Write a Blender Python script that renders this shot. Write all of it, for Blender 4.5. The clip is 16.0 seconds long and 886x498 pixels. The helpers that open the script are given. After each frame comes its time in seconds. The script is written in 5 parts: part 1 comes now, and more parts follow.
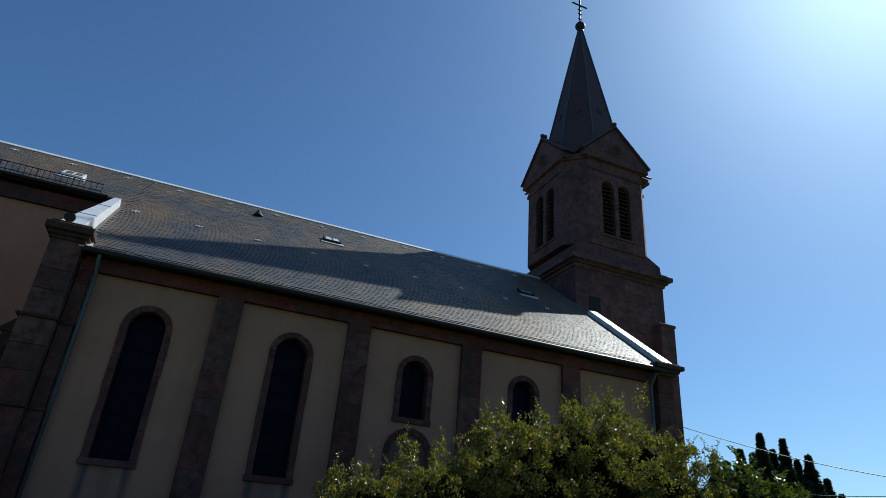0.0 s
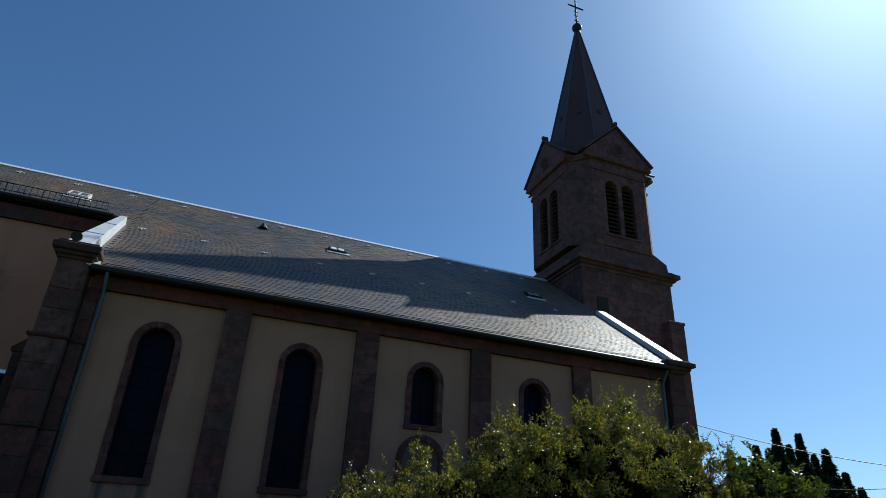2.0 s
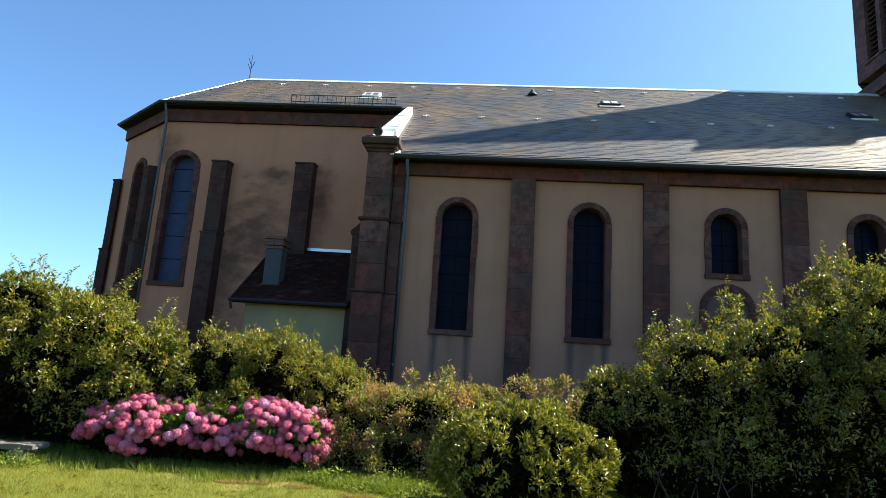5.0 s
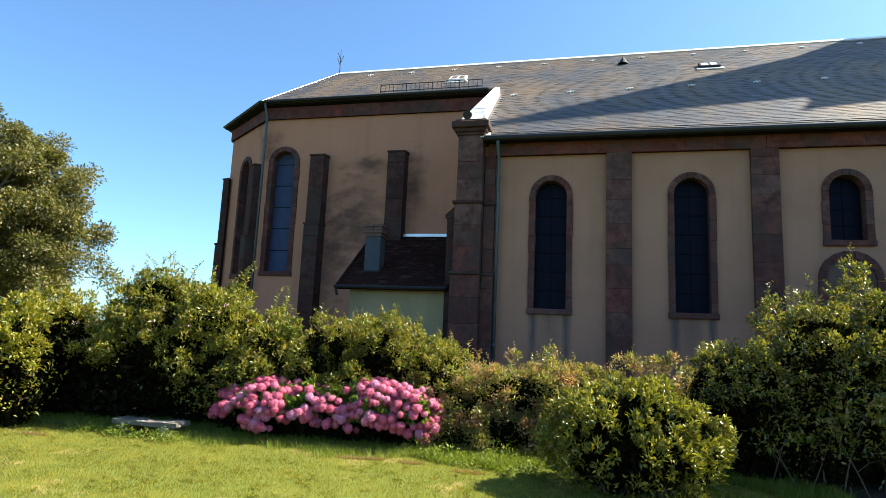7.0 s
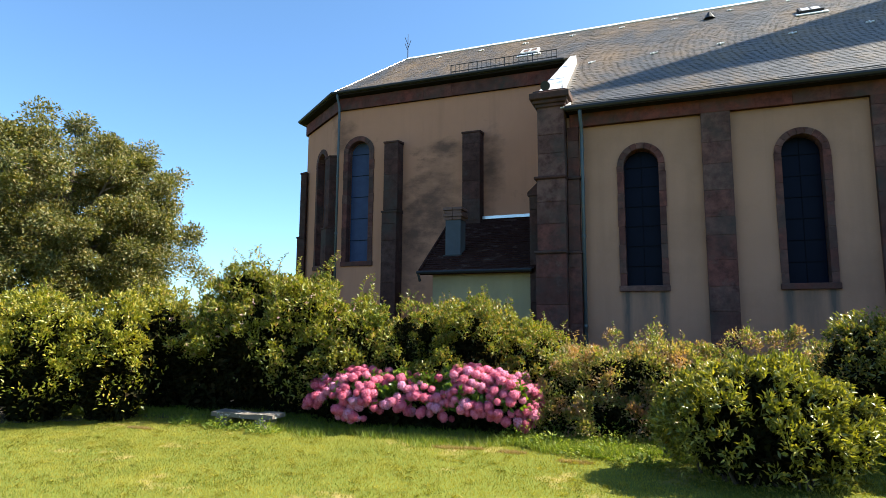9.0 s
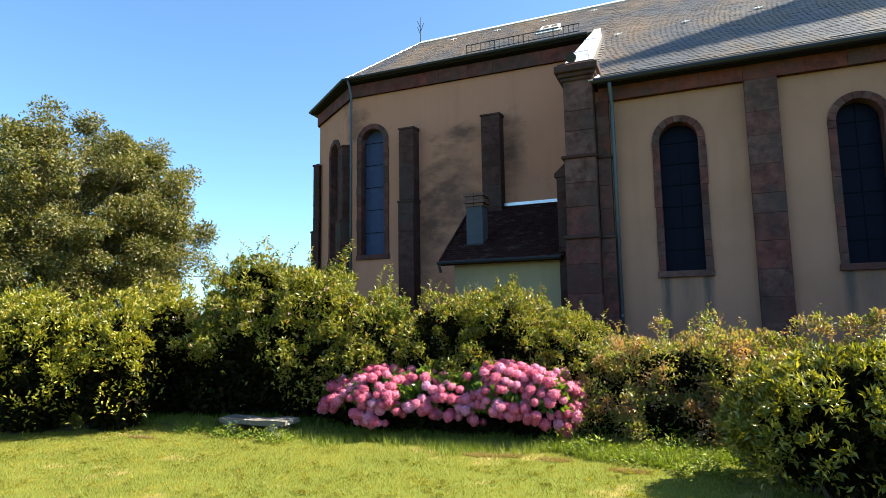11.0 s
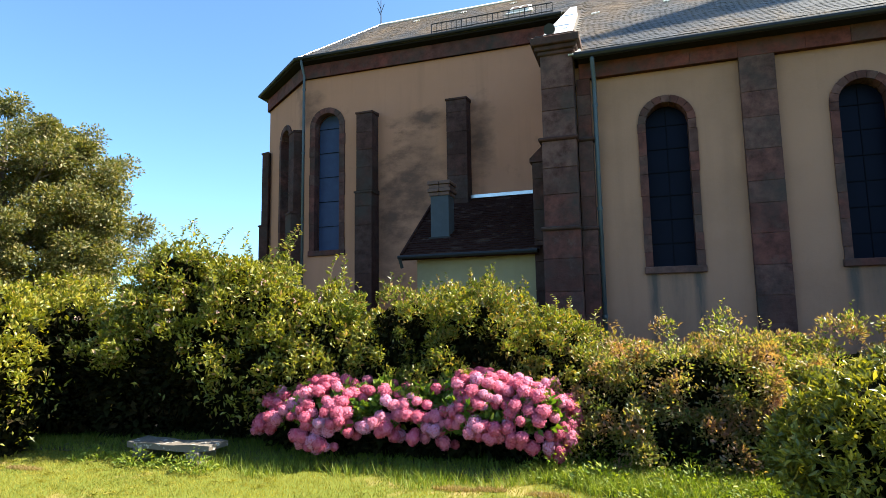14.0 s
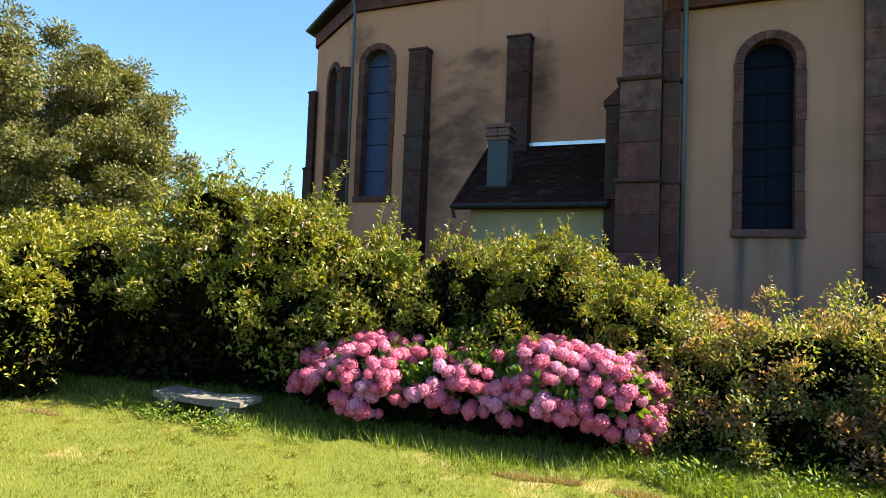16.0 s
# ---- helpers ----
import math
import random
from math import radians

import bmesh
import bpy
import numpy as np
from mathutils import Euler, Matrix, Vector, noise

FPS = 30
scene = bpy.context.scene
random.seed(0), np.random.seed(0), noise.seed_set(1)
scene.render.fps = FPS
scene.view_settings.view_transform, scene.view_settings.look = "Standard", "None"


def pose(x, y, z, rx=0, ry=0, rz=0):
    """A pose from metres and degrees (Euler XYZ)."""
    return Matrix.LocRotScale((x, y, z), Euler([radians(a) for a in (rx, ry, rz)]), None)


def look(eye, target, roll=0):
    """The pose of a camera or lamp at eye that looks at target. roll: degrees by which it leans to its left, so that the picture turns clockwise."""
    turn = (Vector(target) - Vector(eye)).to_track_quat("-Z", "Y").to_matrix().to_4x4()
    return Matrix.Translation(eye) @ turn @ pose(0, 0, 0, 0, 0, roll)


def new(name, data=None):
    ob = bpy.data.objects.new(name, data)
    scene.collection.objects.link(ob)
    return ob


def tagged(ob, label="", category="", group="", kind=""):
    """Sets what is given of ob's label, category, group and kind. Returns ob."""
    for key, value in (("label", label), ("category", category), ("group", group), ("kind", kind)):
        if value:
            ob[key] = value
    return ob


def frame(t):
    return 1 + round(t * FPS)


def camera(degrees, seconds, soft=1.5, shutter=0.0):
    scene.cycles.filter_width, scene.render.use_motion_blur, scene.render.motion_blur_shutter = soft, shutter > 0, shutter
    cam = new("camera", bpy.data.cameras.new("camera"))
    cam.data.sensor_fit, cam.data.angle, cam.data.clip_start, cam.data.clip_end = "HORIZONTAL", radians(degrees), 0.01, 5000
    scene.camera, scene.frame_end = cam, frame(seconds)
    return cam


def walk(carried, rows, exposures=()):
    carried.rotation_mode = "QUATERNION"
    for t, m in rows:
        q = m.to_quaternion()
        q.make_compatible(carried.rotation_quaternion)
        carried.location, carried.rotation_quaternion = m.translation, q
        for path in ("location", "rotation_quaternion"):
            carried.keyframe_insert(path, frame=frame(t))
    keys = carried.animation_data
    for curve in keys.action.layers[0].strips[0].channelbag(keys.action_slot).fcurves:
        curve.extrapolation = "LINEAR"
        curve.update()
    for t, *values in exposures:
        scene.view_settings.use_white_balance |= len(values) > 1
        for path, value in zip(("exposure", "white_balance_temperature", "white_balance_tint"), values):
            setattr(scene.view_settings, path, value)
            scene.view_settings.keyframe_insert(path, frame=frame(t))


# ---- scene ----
cam = camera(72.8, 16.0, 0.55)
PATH = [
    (0, (1.099, -14.13, 0.081), (1.772, -12.447, 0.925), 4.8),
    (0.5, (1.09, -14.118, 0.081), (1.774, -12.444, 0.936), 3.7),
    (1, (1.099, -14.126, 0.094), (1.768, -12.462, 0.978), 3.0),
    (1.5, (1.103, -14.119, 0.032), (1.773, -12.455, 0.915), 2.7),
    (2, (1.116, -14.127, 0.042), (1.767, -12.444, 0.906), 2.9),
    (2.5, (1.107, -14.112, 0.065), (1.744, -12.419, 0.918), 3.1),
    (3, (1.143, -14.1, 0.052), (1.672, -12.335, 0.83), 2.3),
    (3.5, (1.059, -14.042, 0.012), (1.458, -12.186, 0.641), 3.2),
    (4, (0.97, -14.103, 0.018), (1.096, -12.185, 0.574), 3.2),
    (4.5, (0.99, -14.073, -0.024), (0.905, -12.126, 0.427), 2.5),
    (5, (1.003, -14.047, -0.019), (0.827, -12.092, 0.364), 3.8),
    (7.5, (0.907, -14.213, -0.016), (0.363, -12.305, 0.232), 1.8),
    (8, (0.894, -14.165, 0.0), (0.282, -12.27, 0.189), 1.5),
    (8.5, (0.744, -13.995, -0.027), (0.073, -12.127, 0.222), 1.2),
    (11, (0.124, -12.936, -0.086), (-0.634, -11.101, 0.15), -0.9),
    (11.5, (-0.029, -12.76, -0.032), (-0.755, -10.91, 0.196), 0.6),
    (12, (-0.109, -12.554, -0.122), (-0.972, -10.763, 0.094), 2.6),
    (12.5, (-0.188, -12.35, -0.076), (-0.947, -10.511, 0.136), 0.6),
    (13, (-0.356, -12.1, -0.088), (-0.984, -10.203, -0.01), 1.3),
    (13.5, (-0.435, -11.827, -0.151), (-1.238, -10.001, -0.012), 3.4),
    (14, (-0.524, -11.567, -0.127), (-1.151, -9.684, 0.118), -0.9),
    (14.5, (-0.754, -11.35, -0.187), (-1.376, -9.453, -0.061), 1.1),
    (15, (-0.834, -11.094, -0.182), (-1.581, -9.239, -0.133), 2.4),
    (15.5, (-0.955, -10.83, -0.185), (-1.619, -8.943, -0.174), 0.8),
    (16, (-1.116, -10.694, -0.112), (-1.872, -8.844, -0.02), 2.2),
]
EXPOSURE = [(0.0, 0.12, 5800, 6), (2.5, 0.17, 5800, 6), (3.5, 0.75, 6200, 7), (5.0, 1.55, 6500, 8), (8.0, 1.8, 6700, 8), (11.0, 1.95, 6800, 8), (16.0, 2.05, 6900, 7)]
walk(cam, [(t, look(eye, target, roll)) for t, eye, target, roll in PATH], EXPOSURE)

# ---- light ----
SUN_AZ, SUN_EL = radians(19.5), radians(47.0)
sun_way = Vector((math.cos(SUN_AZ) * math.cos(SUN_EL), math.sin(SUN_AZ) * math.cos(SUN_EL), math.sin(SUN_EL)))
world = bpy.data.worlds.new("sky")
scene.world = world
world.use_nodes = True
wn = world.node_tree
wn.nodes.clear()
w_sky = wn.nodes.new("ShaderNodeTexSky")
w_sky.sky_type, w_sky.sun_disc = "NISHITA", False
w_sky.sun_elevation, w_sky.sun_rotation = SUN_EL, radians(90) - SUN_AZ
w_sky.air_density, w_sky.dust_density, w_sky.ozone_density = 0.85, 1.0, 3.5
w_bg = wn.nodes.new("ShaderNodeBackground")
w_bg.inputs["Strength"].default_value = 0.085
w_out = wn.nodes.new("ShaderNodeOutputWorld")
w_tone = wn.nodes.new("ShaderNodeMix")
w_tone.data_type, w_tone.blend_type = "RGBA", "MULTIPLY"
w_tone.inputs[0].default_value = 1.0
w_tone.inputs[7].default_value = (0.75, 0.98, 1.09, 1)
wn.links.new(w_sky.outputs[0], w_tone.inputs[6])
wn.links.new(w_tone.outputs[2], w_bg.inputs[0])
wn.links.new(w_bg.outputs[0], w_out.inputs[0])
sun_data = bpy.data.lights.new("sun", "SUN")
sun_data.energy, sun_data.angle, sun_data.color = 5.0, radians(0.53), (1.0, 0.94, 0.82)
sun = new("sun", sun_data)
sun.matrix_world = look(sun_way * 200, (0, 0, 0))


# ---- materials ----
def material(name):
    m = bpy.data.materials.new(name)
    m.use_nodes = True
    m.node_tree.nodes.clear()
    return m, m.node_tree.nodes, m.node_tree.links


def ramp(nodes, stops):
    r = nodes.new("ShaderNodeValToRGB")
    e = r.color_ramp.elements
    while len(e) < len(stops):
        e.new(0.5)
    for el, (p, c) in zip(e, stops):
        el.position, el.color = p, (*c, 1)
    return r


def noise_of(nodes, links, coord, scale, detail=4, rough=0.6, stretch=None):
    n = nodes.new("ShaderNodeTexNoise")
    n.inputs["Scale"].default_value, n.inputs["Detail"].default_value, n.inputs["Roughness"].default_value = scale, detail, rough
    if stretch:
        mp = nodes.new("ShaderNodeMapping")
        mp.inputs["Scale"].default_value = stretch
        links.new(coord, mp.inputs["Vector"])
        coord = mp.outputs[0]
    links.new(coord, n.inputs["Vector"])
    return n.outputs["Fac"]


def mix(nodes, links, fac, a, b, blend="MIX"):
    m = nodes.new("ShaderNodeMix")
    m.data_type, m.blend_type = "RGBA", blend
    for sock, v in ((m.inputs[0], fac), (m.inputs[6], a), (m.inputs[7], b)):
        if hasattr(v, "is_output"):
            links.new(v, sock)
        elif isinstance(v, tuple):
            sock.default_value = (*v, 1)
        else:
            sock.default_value = v
    return m.outputs[2]


def band(nodes, links, value, lo, hi):
    """0 below lo, 1 above hi."""
    m = nodes.new("ShaderNodeMapRange")
    m.inputs[1].default_value, m.inputs[2].default_value = lo, hi
    links.new(value, m.inputs[0])
    return m.outputs[0]


def finish(m, nodes, links, colour, rough=0.8, metal=0.0, bump=None, bump_size=0.01, bump_strength=0.6, spec=0.5):
    p = nodes.new("ShaderNodeBsdfPrincipled")
    out = nodes.new("ShaderNodeOutputMaterial")
    if isinstance(colour, tuple):
        p.inputs["Base Color"].default_value = (*colour, 1)
    else:
        links.new(colour, p.inputs["Base Color"])
    if hasattr(rough, "is_output"):
        links.new(rough, p.inputs["Roughness"])
    else:
        p.inputs["Roughness"].default_value = rough
    p.inputs["Metallic"].default_value = metal
    p.inputs["Specular IOR Level"].default_value = spec
    if bump is not None:
        b = nodes.new("ShaderNodeBump")
        b.inputs["Strength"].default_value, b.inputs["Distance"].default_value = bump_strength, bump_size
        links.new(bump, b.inputs["Height"])
        links.new(b.outputs[0], p.inputs["Normal"])
    links.new(p.outputs[0], out.inputs[0])
    return m


def position(nodes):
    return nodes.new("ShaderNodeNewGeometry").outputs["Position"]


def plaster(name, base, stain, stain_lo, stain_hi, runs=False, damp=()):
    m, n, l = material(name)
    pos = position(n)
    fine = noise_of(n, l, pos, 22, 5, 0.7)
    c = mix(n, l, noise_of(n, l, pos, 0.9, 4), tuple(v * 0.86 for v in base), tuple(v * 1.1 for v in base))
    c = mix(n, l, band(n, l, noise_of(n, l, pos, 0.55, 6, 0.65), stain_lo, stain_hi), c, stain)
    streak = noise_of(n, l, pos, 1.0, 5, 0.6, (3.2, 3.2, 0.22))
    c = mix(n, l, band(n, l, streak, 0.5, 0.95), c, tuple(v * 0.78 for v in base))
    def calc(op, a, b=None):
        k = n.new("ShaderNodeMath")
        k.operation = op
        for s, v in zip(k.inputs, (a, b)):
            if v is not None and hasattr(v, "is_output"):
                l.new(v, s)
            elif v is not None:
                s.default_value = v
        return k.outputs[0]

    xyz = n.new("ShaderNodeSeparateXYZ")
    l.new(pos, xyz.inputs[0])
    # ragged damp blotches round (x, z), each with its half width and half height
    for cx, cz, rx, rz in damp:
        u = calc("DIVIDE", calc("SUBTRACT", xyz.outputs[0], cx), rx)
        v = calc("DIVIDE", calc("SUBTRACT", xyz.outputs[2], cz), rz)
        far = calc("SQRT", calc("ADD", calc("MULTIPLY", u, u), calc("MULTIPLY", v, v)))
        torn = calc("ADD", far, calc("MULTIPLY", calc("SUBTRACT", noise_of(n, l, pos, 1.7, 6, 0.68, (0.8, 1.0, 1.5)), 0.5), 3.2))
        blot = calc("SUBTRACT", 1.0, band(n, l, torn, 0.0, 1.35))
        c = mix(n, l, calc("MULTIPLY", blot, 0.8), c, stain)
    if runs:
        # rain runs below the ends of the two low sills
        bay = calc("ADD", calc("DIVIDE", calc("SUBTRACT", xyz.outputs[0], 0.04), 3.13), 10.5)
        off = calc("MULTIPLY", calc("ABSOLUTE", calc("SUBTRACT", calc("FRACT", bay), 0.5)), 3.13)
        near = calc("SUBTRACT", 1.0, calc("MULTIPLY", calc("ABSOLUTE", calc("SUBTRACT", off, 0.38)), 7.0))
        near = calc("MAXIMUM", near, calc("SUBTRACT", 0.45, off))
        low = calc("MULTIPLY", calc("LESS_THAN", xyz.outputs[2], 0.7), band(n, l, xyz.outputs[2], -1.3, 0.6))
        run = calc("MULTIPLY", calc("MAXIMUM", near, 0.0), calc("MULTIPLY", low, calc("LESS_THAN", xyz.outputs[0], 4.4)))
        run = calc("MULTIPLY", run, calc("MULTIPLY", noise_of(n, l, pos, 2.0, 5, 0.7, (6.0, 1.0, 0.8)), 2.6))
        c = mix(n, l, run, c, (0.11, 0.085, 0.07))
    c = mix(n, l, fine, c, (1.0, 0.98, 0.95), "MULTIPLY")
    return finish(m, n, l, c, 0.92, bump=fine, bump_size=0.006, spec=0.25)


def stone(name, dark, light, grey):
    m, n, l = material(name)
    pos = position(n)
    info = n.new("ShaderNodeObjectInfo")
    r = ramp(n, [(0.0, dark), (0.45, light), (0.8, grey), (1.0, tuple(v * 0.75 for v in dark))])
    l.new(info.outputs["Random"], r.inputs[0])
    fine = noise_of(n, l, pos, 30, 6, 0.7)
    c = mix(n, l, band(n, l, noise_of(n, l, pos, 4, 6, 0.7), 0.33, 0.62), tuple(v * 0.5 for v in dark), r.outputs[0])
    c = mix(n, l, band(n, l, noise_of(n, l, pos, 2.6, 6, 0.7), 0.58, 0.78), c, tuple(v * 1.35 for v in grey))
    c = mix(n, l, band(n, l, noise_of(n, l, pos, 1.3, 6, 0.65), 0.47, 0.70), c, (0.05, 0.038, 0.032))
    return finish(m, n, l, c, 0.9, bump=fine, bump_size=0.012, spec=0.25)


def slate(name, tone, lichen, rough0=0.25, rough1=0.45, spec=0.5):
    m, n, l = material(name)
    g = n.new("ShaderNodeNewGeometry")
    pos = g.outputs["Position"]
    r = ramp(n, [(0.0, tuple(v * 0.6 for v in tone)), (0.5, tone), (1.0, tuple(v * 1.4 for v in tone))])
    info = n.new("ShaderNodeObjectInfo")
    both = n.new("ShaderNodeMath")
    both.operation = "ADD"
    l.new(g.outputs["Random Per Island"], both.inputs[0])
    l.new(info.outputs["Random"], both.inputs[1])
    wrap = n.new("ShaderNodeMath")
    wrap.operation = "FRACT"
    l.new(both.outputs[0], wrap.inputs[0])
    l.new(wrap.outputs[0], r.inputs[0])
    c = mix(n, l, noise_of(n, l, pos, 9, 5), r.outputs[0], tuple(v * 0.8 for v in tone))
    patch = noise_of(n, l, pos, 0.5, 6, 0.7, (1.0, 0.55, 0.55))
    c = mix(n, l, band(n, l, patch, 0.42, 0.66), c, lichen)
    c = mix(n, l, band(n, l, noise_of(n, l, pos, 3.3, 6, 0.75), 0.60, 0.72), c, tuple(v * 1.3 for v in lichen))
    rough = n.new("ShaderNodeMapRange")
    rough.inputs[3].default_value, rough.inputs[4].default_value = rough0, rough1
    l.new(noise_of(n, l, pos, 6, 4), rough.inputs[0])
    return finish(m, n, l, c, rough.outputs[0], bump=noise_of(n, l, pos, 40, 4), bump_size=0.004, spec=spec)


def plain(name, base, rough=0.6, metal=0.0, scale=6.0, wear=None, spec=0.5, bump_size=0.003):
    m, n, l = material(name)
    pos = position(n)
    a = noise_of(n, l, pos, scale, 5, 0.65)
    c = mix(n, l, a, tuple(v * 0.7 for v in base), tuple(min(1, v * 1.2) for v in base))
    if wear:
        c = mix(n, l, band(n, l, noise_of(n, l, pos, scale * 0.6, 6, 0.7), 0.55, 0.72), c, wear)
    return finish(m, n, l, c, rough, metal, noise_of(n, l, pos, scale * 7, 4), bump_size, spec=spec)


def leaf(name, stops, gloss=0.34, through_=0.36, glow=(1.5, 1.5, 0.4), patch=None, spec=0.42):
    m, n, l = material(name)
    g = n.new("ShaderNodeNewGeometry")
    r = ramp(n, stops)
    l.new(g.outputs["Random Per Island"], r.inputs[0])
    c = r.outputs[0]
    if patch:
        c = mix(n, l, band(n, l, noise_of(n, l, g.outputs["Position"], patch[1], 4, 0.6), patch[2], patch[3]), c, patch[0])
    c = mix(n, l, noise_of(n, l, g.outputs["Position"], 2.5, 3), c, (0.82, 0.86, 0.8), "MULTIPLY")
    p = n.new("ShaderNodeBsdfPrincipled")
    l.new(c, p.inputs["Base Color"])
    p.inputs["Roughness"].default_value = gloss
    p.inputs["Specular IOR Level"].default_value = spec
    t = n.new("ShaderNodeBsdfTranslucent")
    l.new(mix(n, l, 1.0, c, glow, "MULTIPLY"), t.inputs["Color"])
    s = n.new("ShaderNodeMixShader")
    s.inputs[0].default_value = through_
    l.new(p.outputs[0], s.inputs[1])
    l.new(t.outputs[0], s.inputs[2])
    o = n.new("ShaderNodeOutputMaterial")
    l.new(s.outputs[0], o.inputs[0])
    return m


def glass(name, base, rough):
    m, n, l = material(name)
    pos = position(n)
    c = mix(n, l, noise_of(n, l, pos, 4, 4), tuple(v * 0.6 for v in base), base)
    return finish(m, n, l, c, rough, 0.0, noise_of(n, l, pos, 7, 2), 0.01, 0.25, 0.06)


def ground_material():
    m, n, l = material("lawn")
    pos = position(n)
    c = mix(n, l, noise_of(n, l, pos, 0.7, 5), (0.092, 0.100, 0.016), (0.144, 0.139, 0.024))
    c = mix(n, l, noise_of(n, l, pos, 14, 6, 0.75), c, (0.10, 0.135, 0.02))
    c = mix(n, l, band(n, l, noise_of(n, l, pos, 1.1, 6, 0.7), 0.59, 0.70), c, (0.30, 0.225, 0.09))
    # ground farther out is coloured darker to cut light bounced onto the walls
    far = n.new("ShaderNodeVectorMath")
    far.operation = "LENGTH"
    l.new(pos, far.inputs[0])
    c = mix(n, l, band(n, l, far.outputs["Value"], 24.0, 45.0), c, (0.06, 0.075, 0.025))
    return finish(m, n, l, c, 0.9, bump=noise_of(n, l, pos, 60, 4), bump_size=0.012, bump_strength=0.6, spec=0.15)


M_PLASTER = plaster("ochre_plaster", (0.362, 0.196, 0.128), (0.265, 0.144, 0.093), 0.48, 0.75, True)
M_PLASTER_OLD = plaster("weathered_plaster", (0.45, 0.210, 0.128), (0.095, 0.053, 0.04), 0.60, 0.80, damp=((-6.5, 3.8, 0.8, 1.4), (-7.3, 3.0, 0.6, 1.6), (-4.6, 5.0, 0.35, 1.1), (-10.0, 6.5, 0.5, 0.5), (-6.2, 5.7, 0.8, 0.25)))
M_PLASTER_PALE = plaster("pale_plaster", (0.32, 0.265, 0.15), (0.23, 0.19, 0.11), 0.55, 0.75)
M_STONE = stone("red_sandstone", (0.102, 0.039, 0.031), (0.158, 0.056, 0.044), (0.142, 0.078, 0.064))
M_STONE_RED = stone("brick_red_sandstone", (0.13, 0.038, 0.029), (0.18, 0.050, 0.038), (0.13, 0.058, 0.047))
M_STONE_DARK = stone("sooted_sandstone", (0.066, 0.028, 0.021), (0.090, 0.038, 0.030), (0.072, 0.041, 0.034))
M_STONE_TOWER = stone("tower_sandstone", (0.155, 0.070, 0.070), (0.185, 0.085, 0.083), (0.155, 0.084, 0.082))
M_SLATE = slate("roof_slate", (0.064, 0.064, 0.067), (0.150, 0.102, 0.058), 0.5, 0.62, 0.45)
M_SLATE_SPIRE = slate("spire_slate", (0.07, 0.040, 0.046), (0.08, 0.052, 0.05), 0.6, 0.8, 0.25)
M_TILE = plain("brown_roof_tile", (0.032, 0.013, 0.010), 0.85, scale=5, wear=(0.10, 0.065, 0.05), spec=0.05)
M_ZINC = plain("zinc_sheet", (0.62, 0.64, 0.66), 0.32, 0.85, 3)
M_ZINC_PALE = plain("pale_zinc_flashing", (0.72, 0.73, 0.74), 0.45, 0.3, 3)
M_PIPE = plain("weathered_pipe", (0.065, 0.087, 0.10), 0.5, 0.3, 4, (0.12, 0.11, 0.09))
M_GUTTER = plain("dark_gutter", (0.018, 0.019, 0.02), 0.5, 0.4, 4)
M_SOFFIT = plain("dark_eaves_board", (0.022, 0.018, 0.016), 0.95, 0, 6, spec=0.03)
M_IRON = plain("wrought_iron", (0.03, 0.03, 0.032), 0.55, 0.6, 8)
M_GLASS_DARK = glass("dark_leaded_glass", (0.005, 0.007, 0.018), 0.4)
M_CAME = plain("dark_window_bar", (0.004, 0.005, 0.009), 0.8, 0, 8, spec=0.1)
# blue-grey base holds the sky reflected in the choir windows
M_GLASS_BLUE = glass("sky_painted_leaded_glass", (0.055, 0.075, 0.14), 0.35)
M_LOUVRE = plain("grey_wood_louvre", (0.045, 0.036, 0.034), 0.8, 0, 5)
M_DOORWOOD = plain("brown_door_wood", (0.10, 0.055, 0.035), 0.7, 0, 5)
M_CHIMNEY = plain("grey_blue_render", (0.055, 0.065, 0.077), 0.9, 0, 6)
M_BRICK = plain("dark_chimney_brick", (0.13, 0.07, 0.055), 0.85, 0, 8)
# pale mottle is lichen plus sun dapples put into the colour
M_BENCH = plain("lichen_and_dapple_stone", (0.13, 0.11, 0.092), 0.9, 0, 16, (0.82, 0.78, 0.72), bump_size=0.015)
M_BARK = plain("bark", (0.10, 0.075, 0.055), 0.95, 0, 9, bump_size=0.02)
M_TWIG = plain("twig", (0.07, 0.048, 0.03), 0.9, 0, 9)
# near-black colour for the unlit depth behind openings
M_DARK = plain("unlit_inside_black", (0.02, 0.018, 0.016), 0.9)
# brown-black, so the ground colour itself holds the shade below the hedge
M_SOIL = plain("shade_dark_soil", (0.035, 0.026, 0.018), 0.95, 0, 8, (0.06, 0.045, 0.03), bump_size=0.03)
M_LAWN = ground_material()
M_GRASS = leaf("grass_blade", [(0, (0.050, 0.070, 0.012)), (0.3, (0.142, 0.150, 0.022)), (0.55, (0.198, 0.194, 0.03)), (0.85, (0.27, 0.24, 0.05)), (1, (0.34, 0.27, 0.10))], 0.7, 0.4, patch=((0.32, 0.275, 0.06), 1.9, 0.42, 0.68), spec=0.12)
M_WEED = leaf("weed_leaf", [(0, (0.08, 0.125, 0.018)), (0.6, (0.17, 0.22, 0.034)), (1, (0.28, 0.29, 0.06))], 0.5, spec=0.25)
M_LEAF_A = leaf("yellow_green_leaf", [(0, (0.09, 0.115, 0.016)), (0.5, (0.22, 0.21, 0.028)), (0.9, (0.34, 0.29, 0.05)), (1, (0.40, 0.25, 0.07))])
M_LEAF_B = leaf("weigela_leaf", [(0, (0.08, 0.10, 0.016)), (0.5, (0.19, 0.19, 0.035)), (0.9, (0.33, 0.29, 0.07)), (0.96, (0.30, 0.17, 0.07)), (1, (0.42, 0.26, 0.20))])
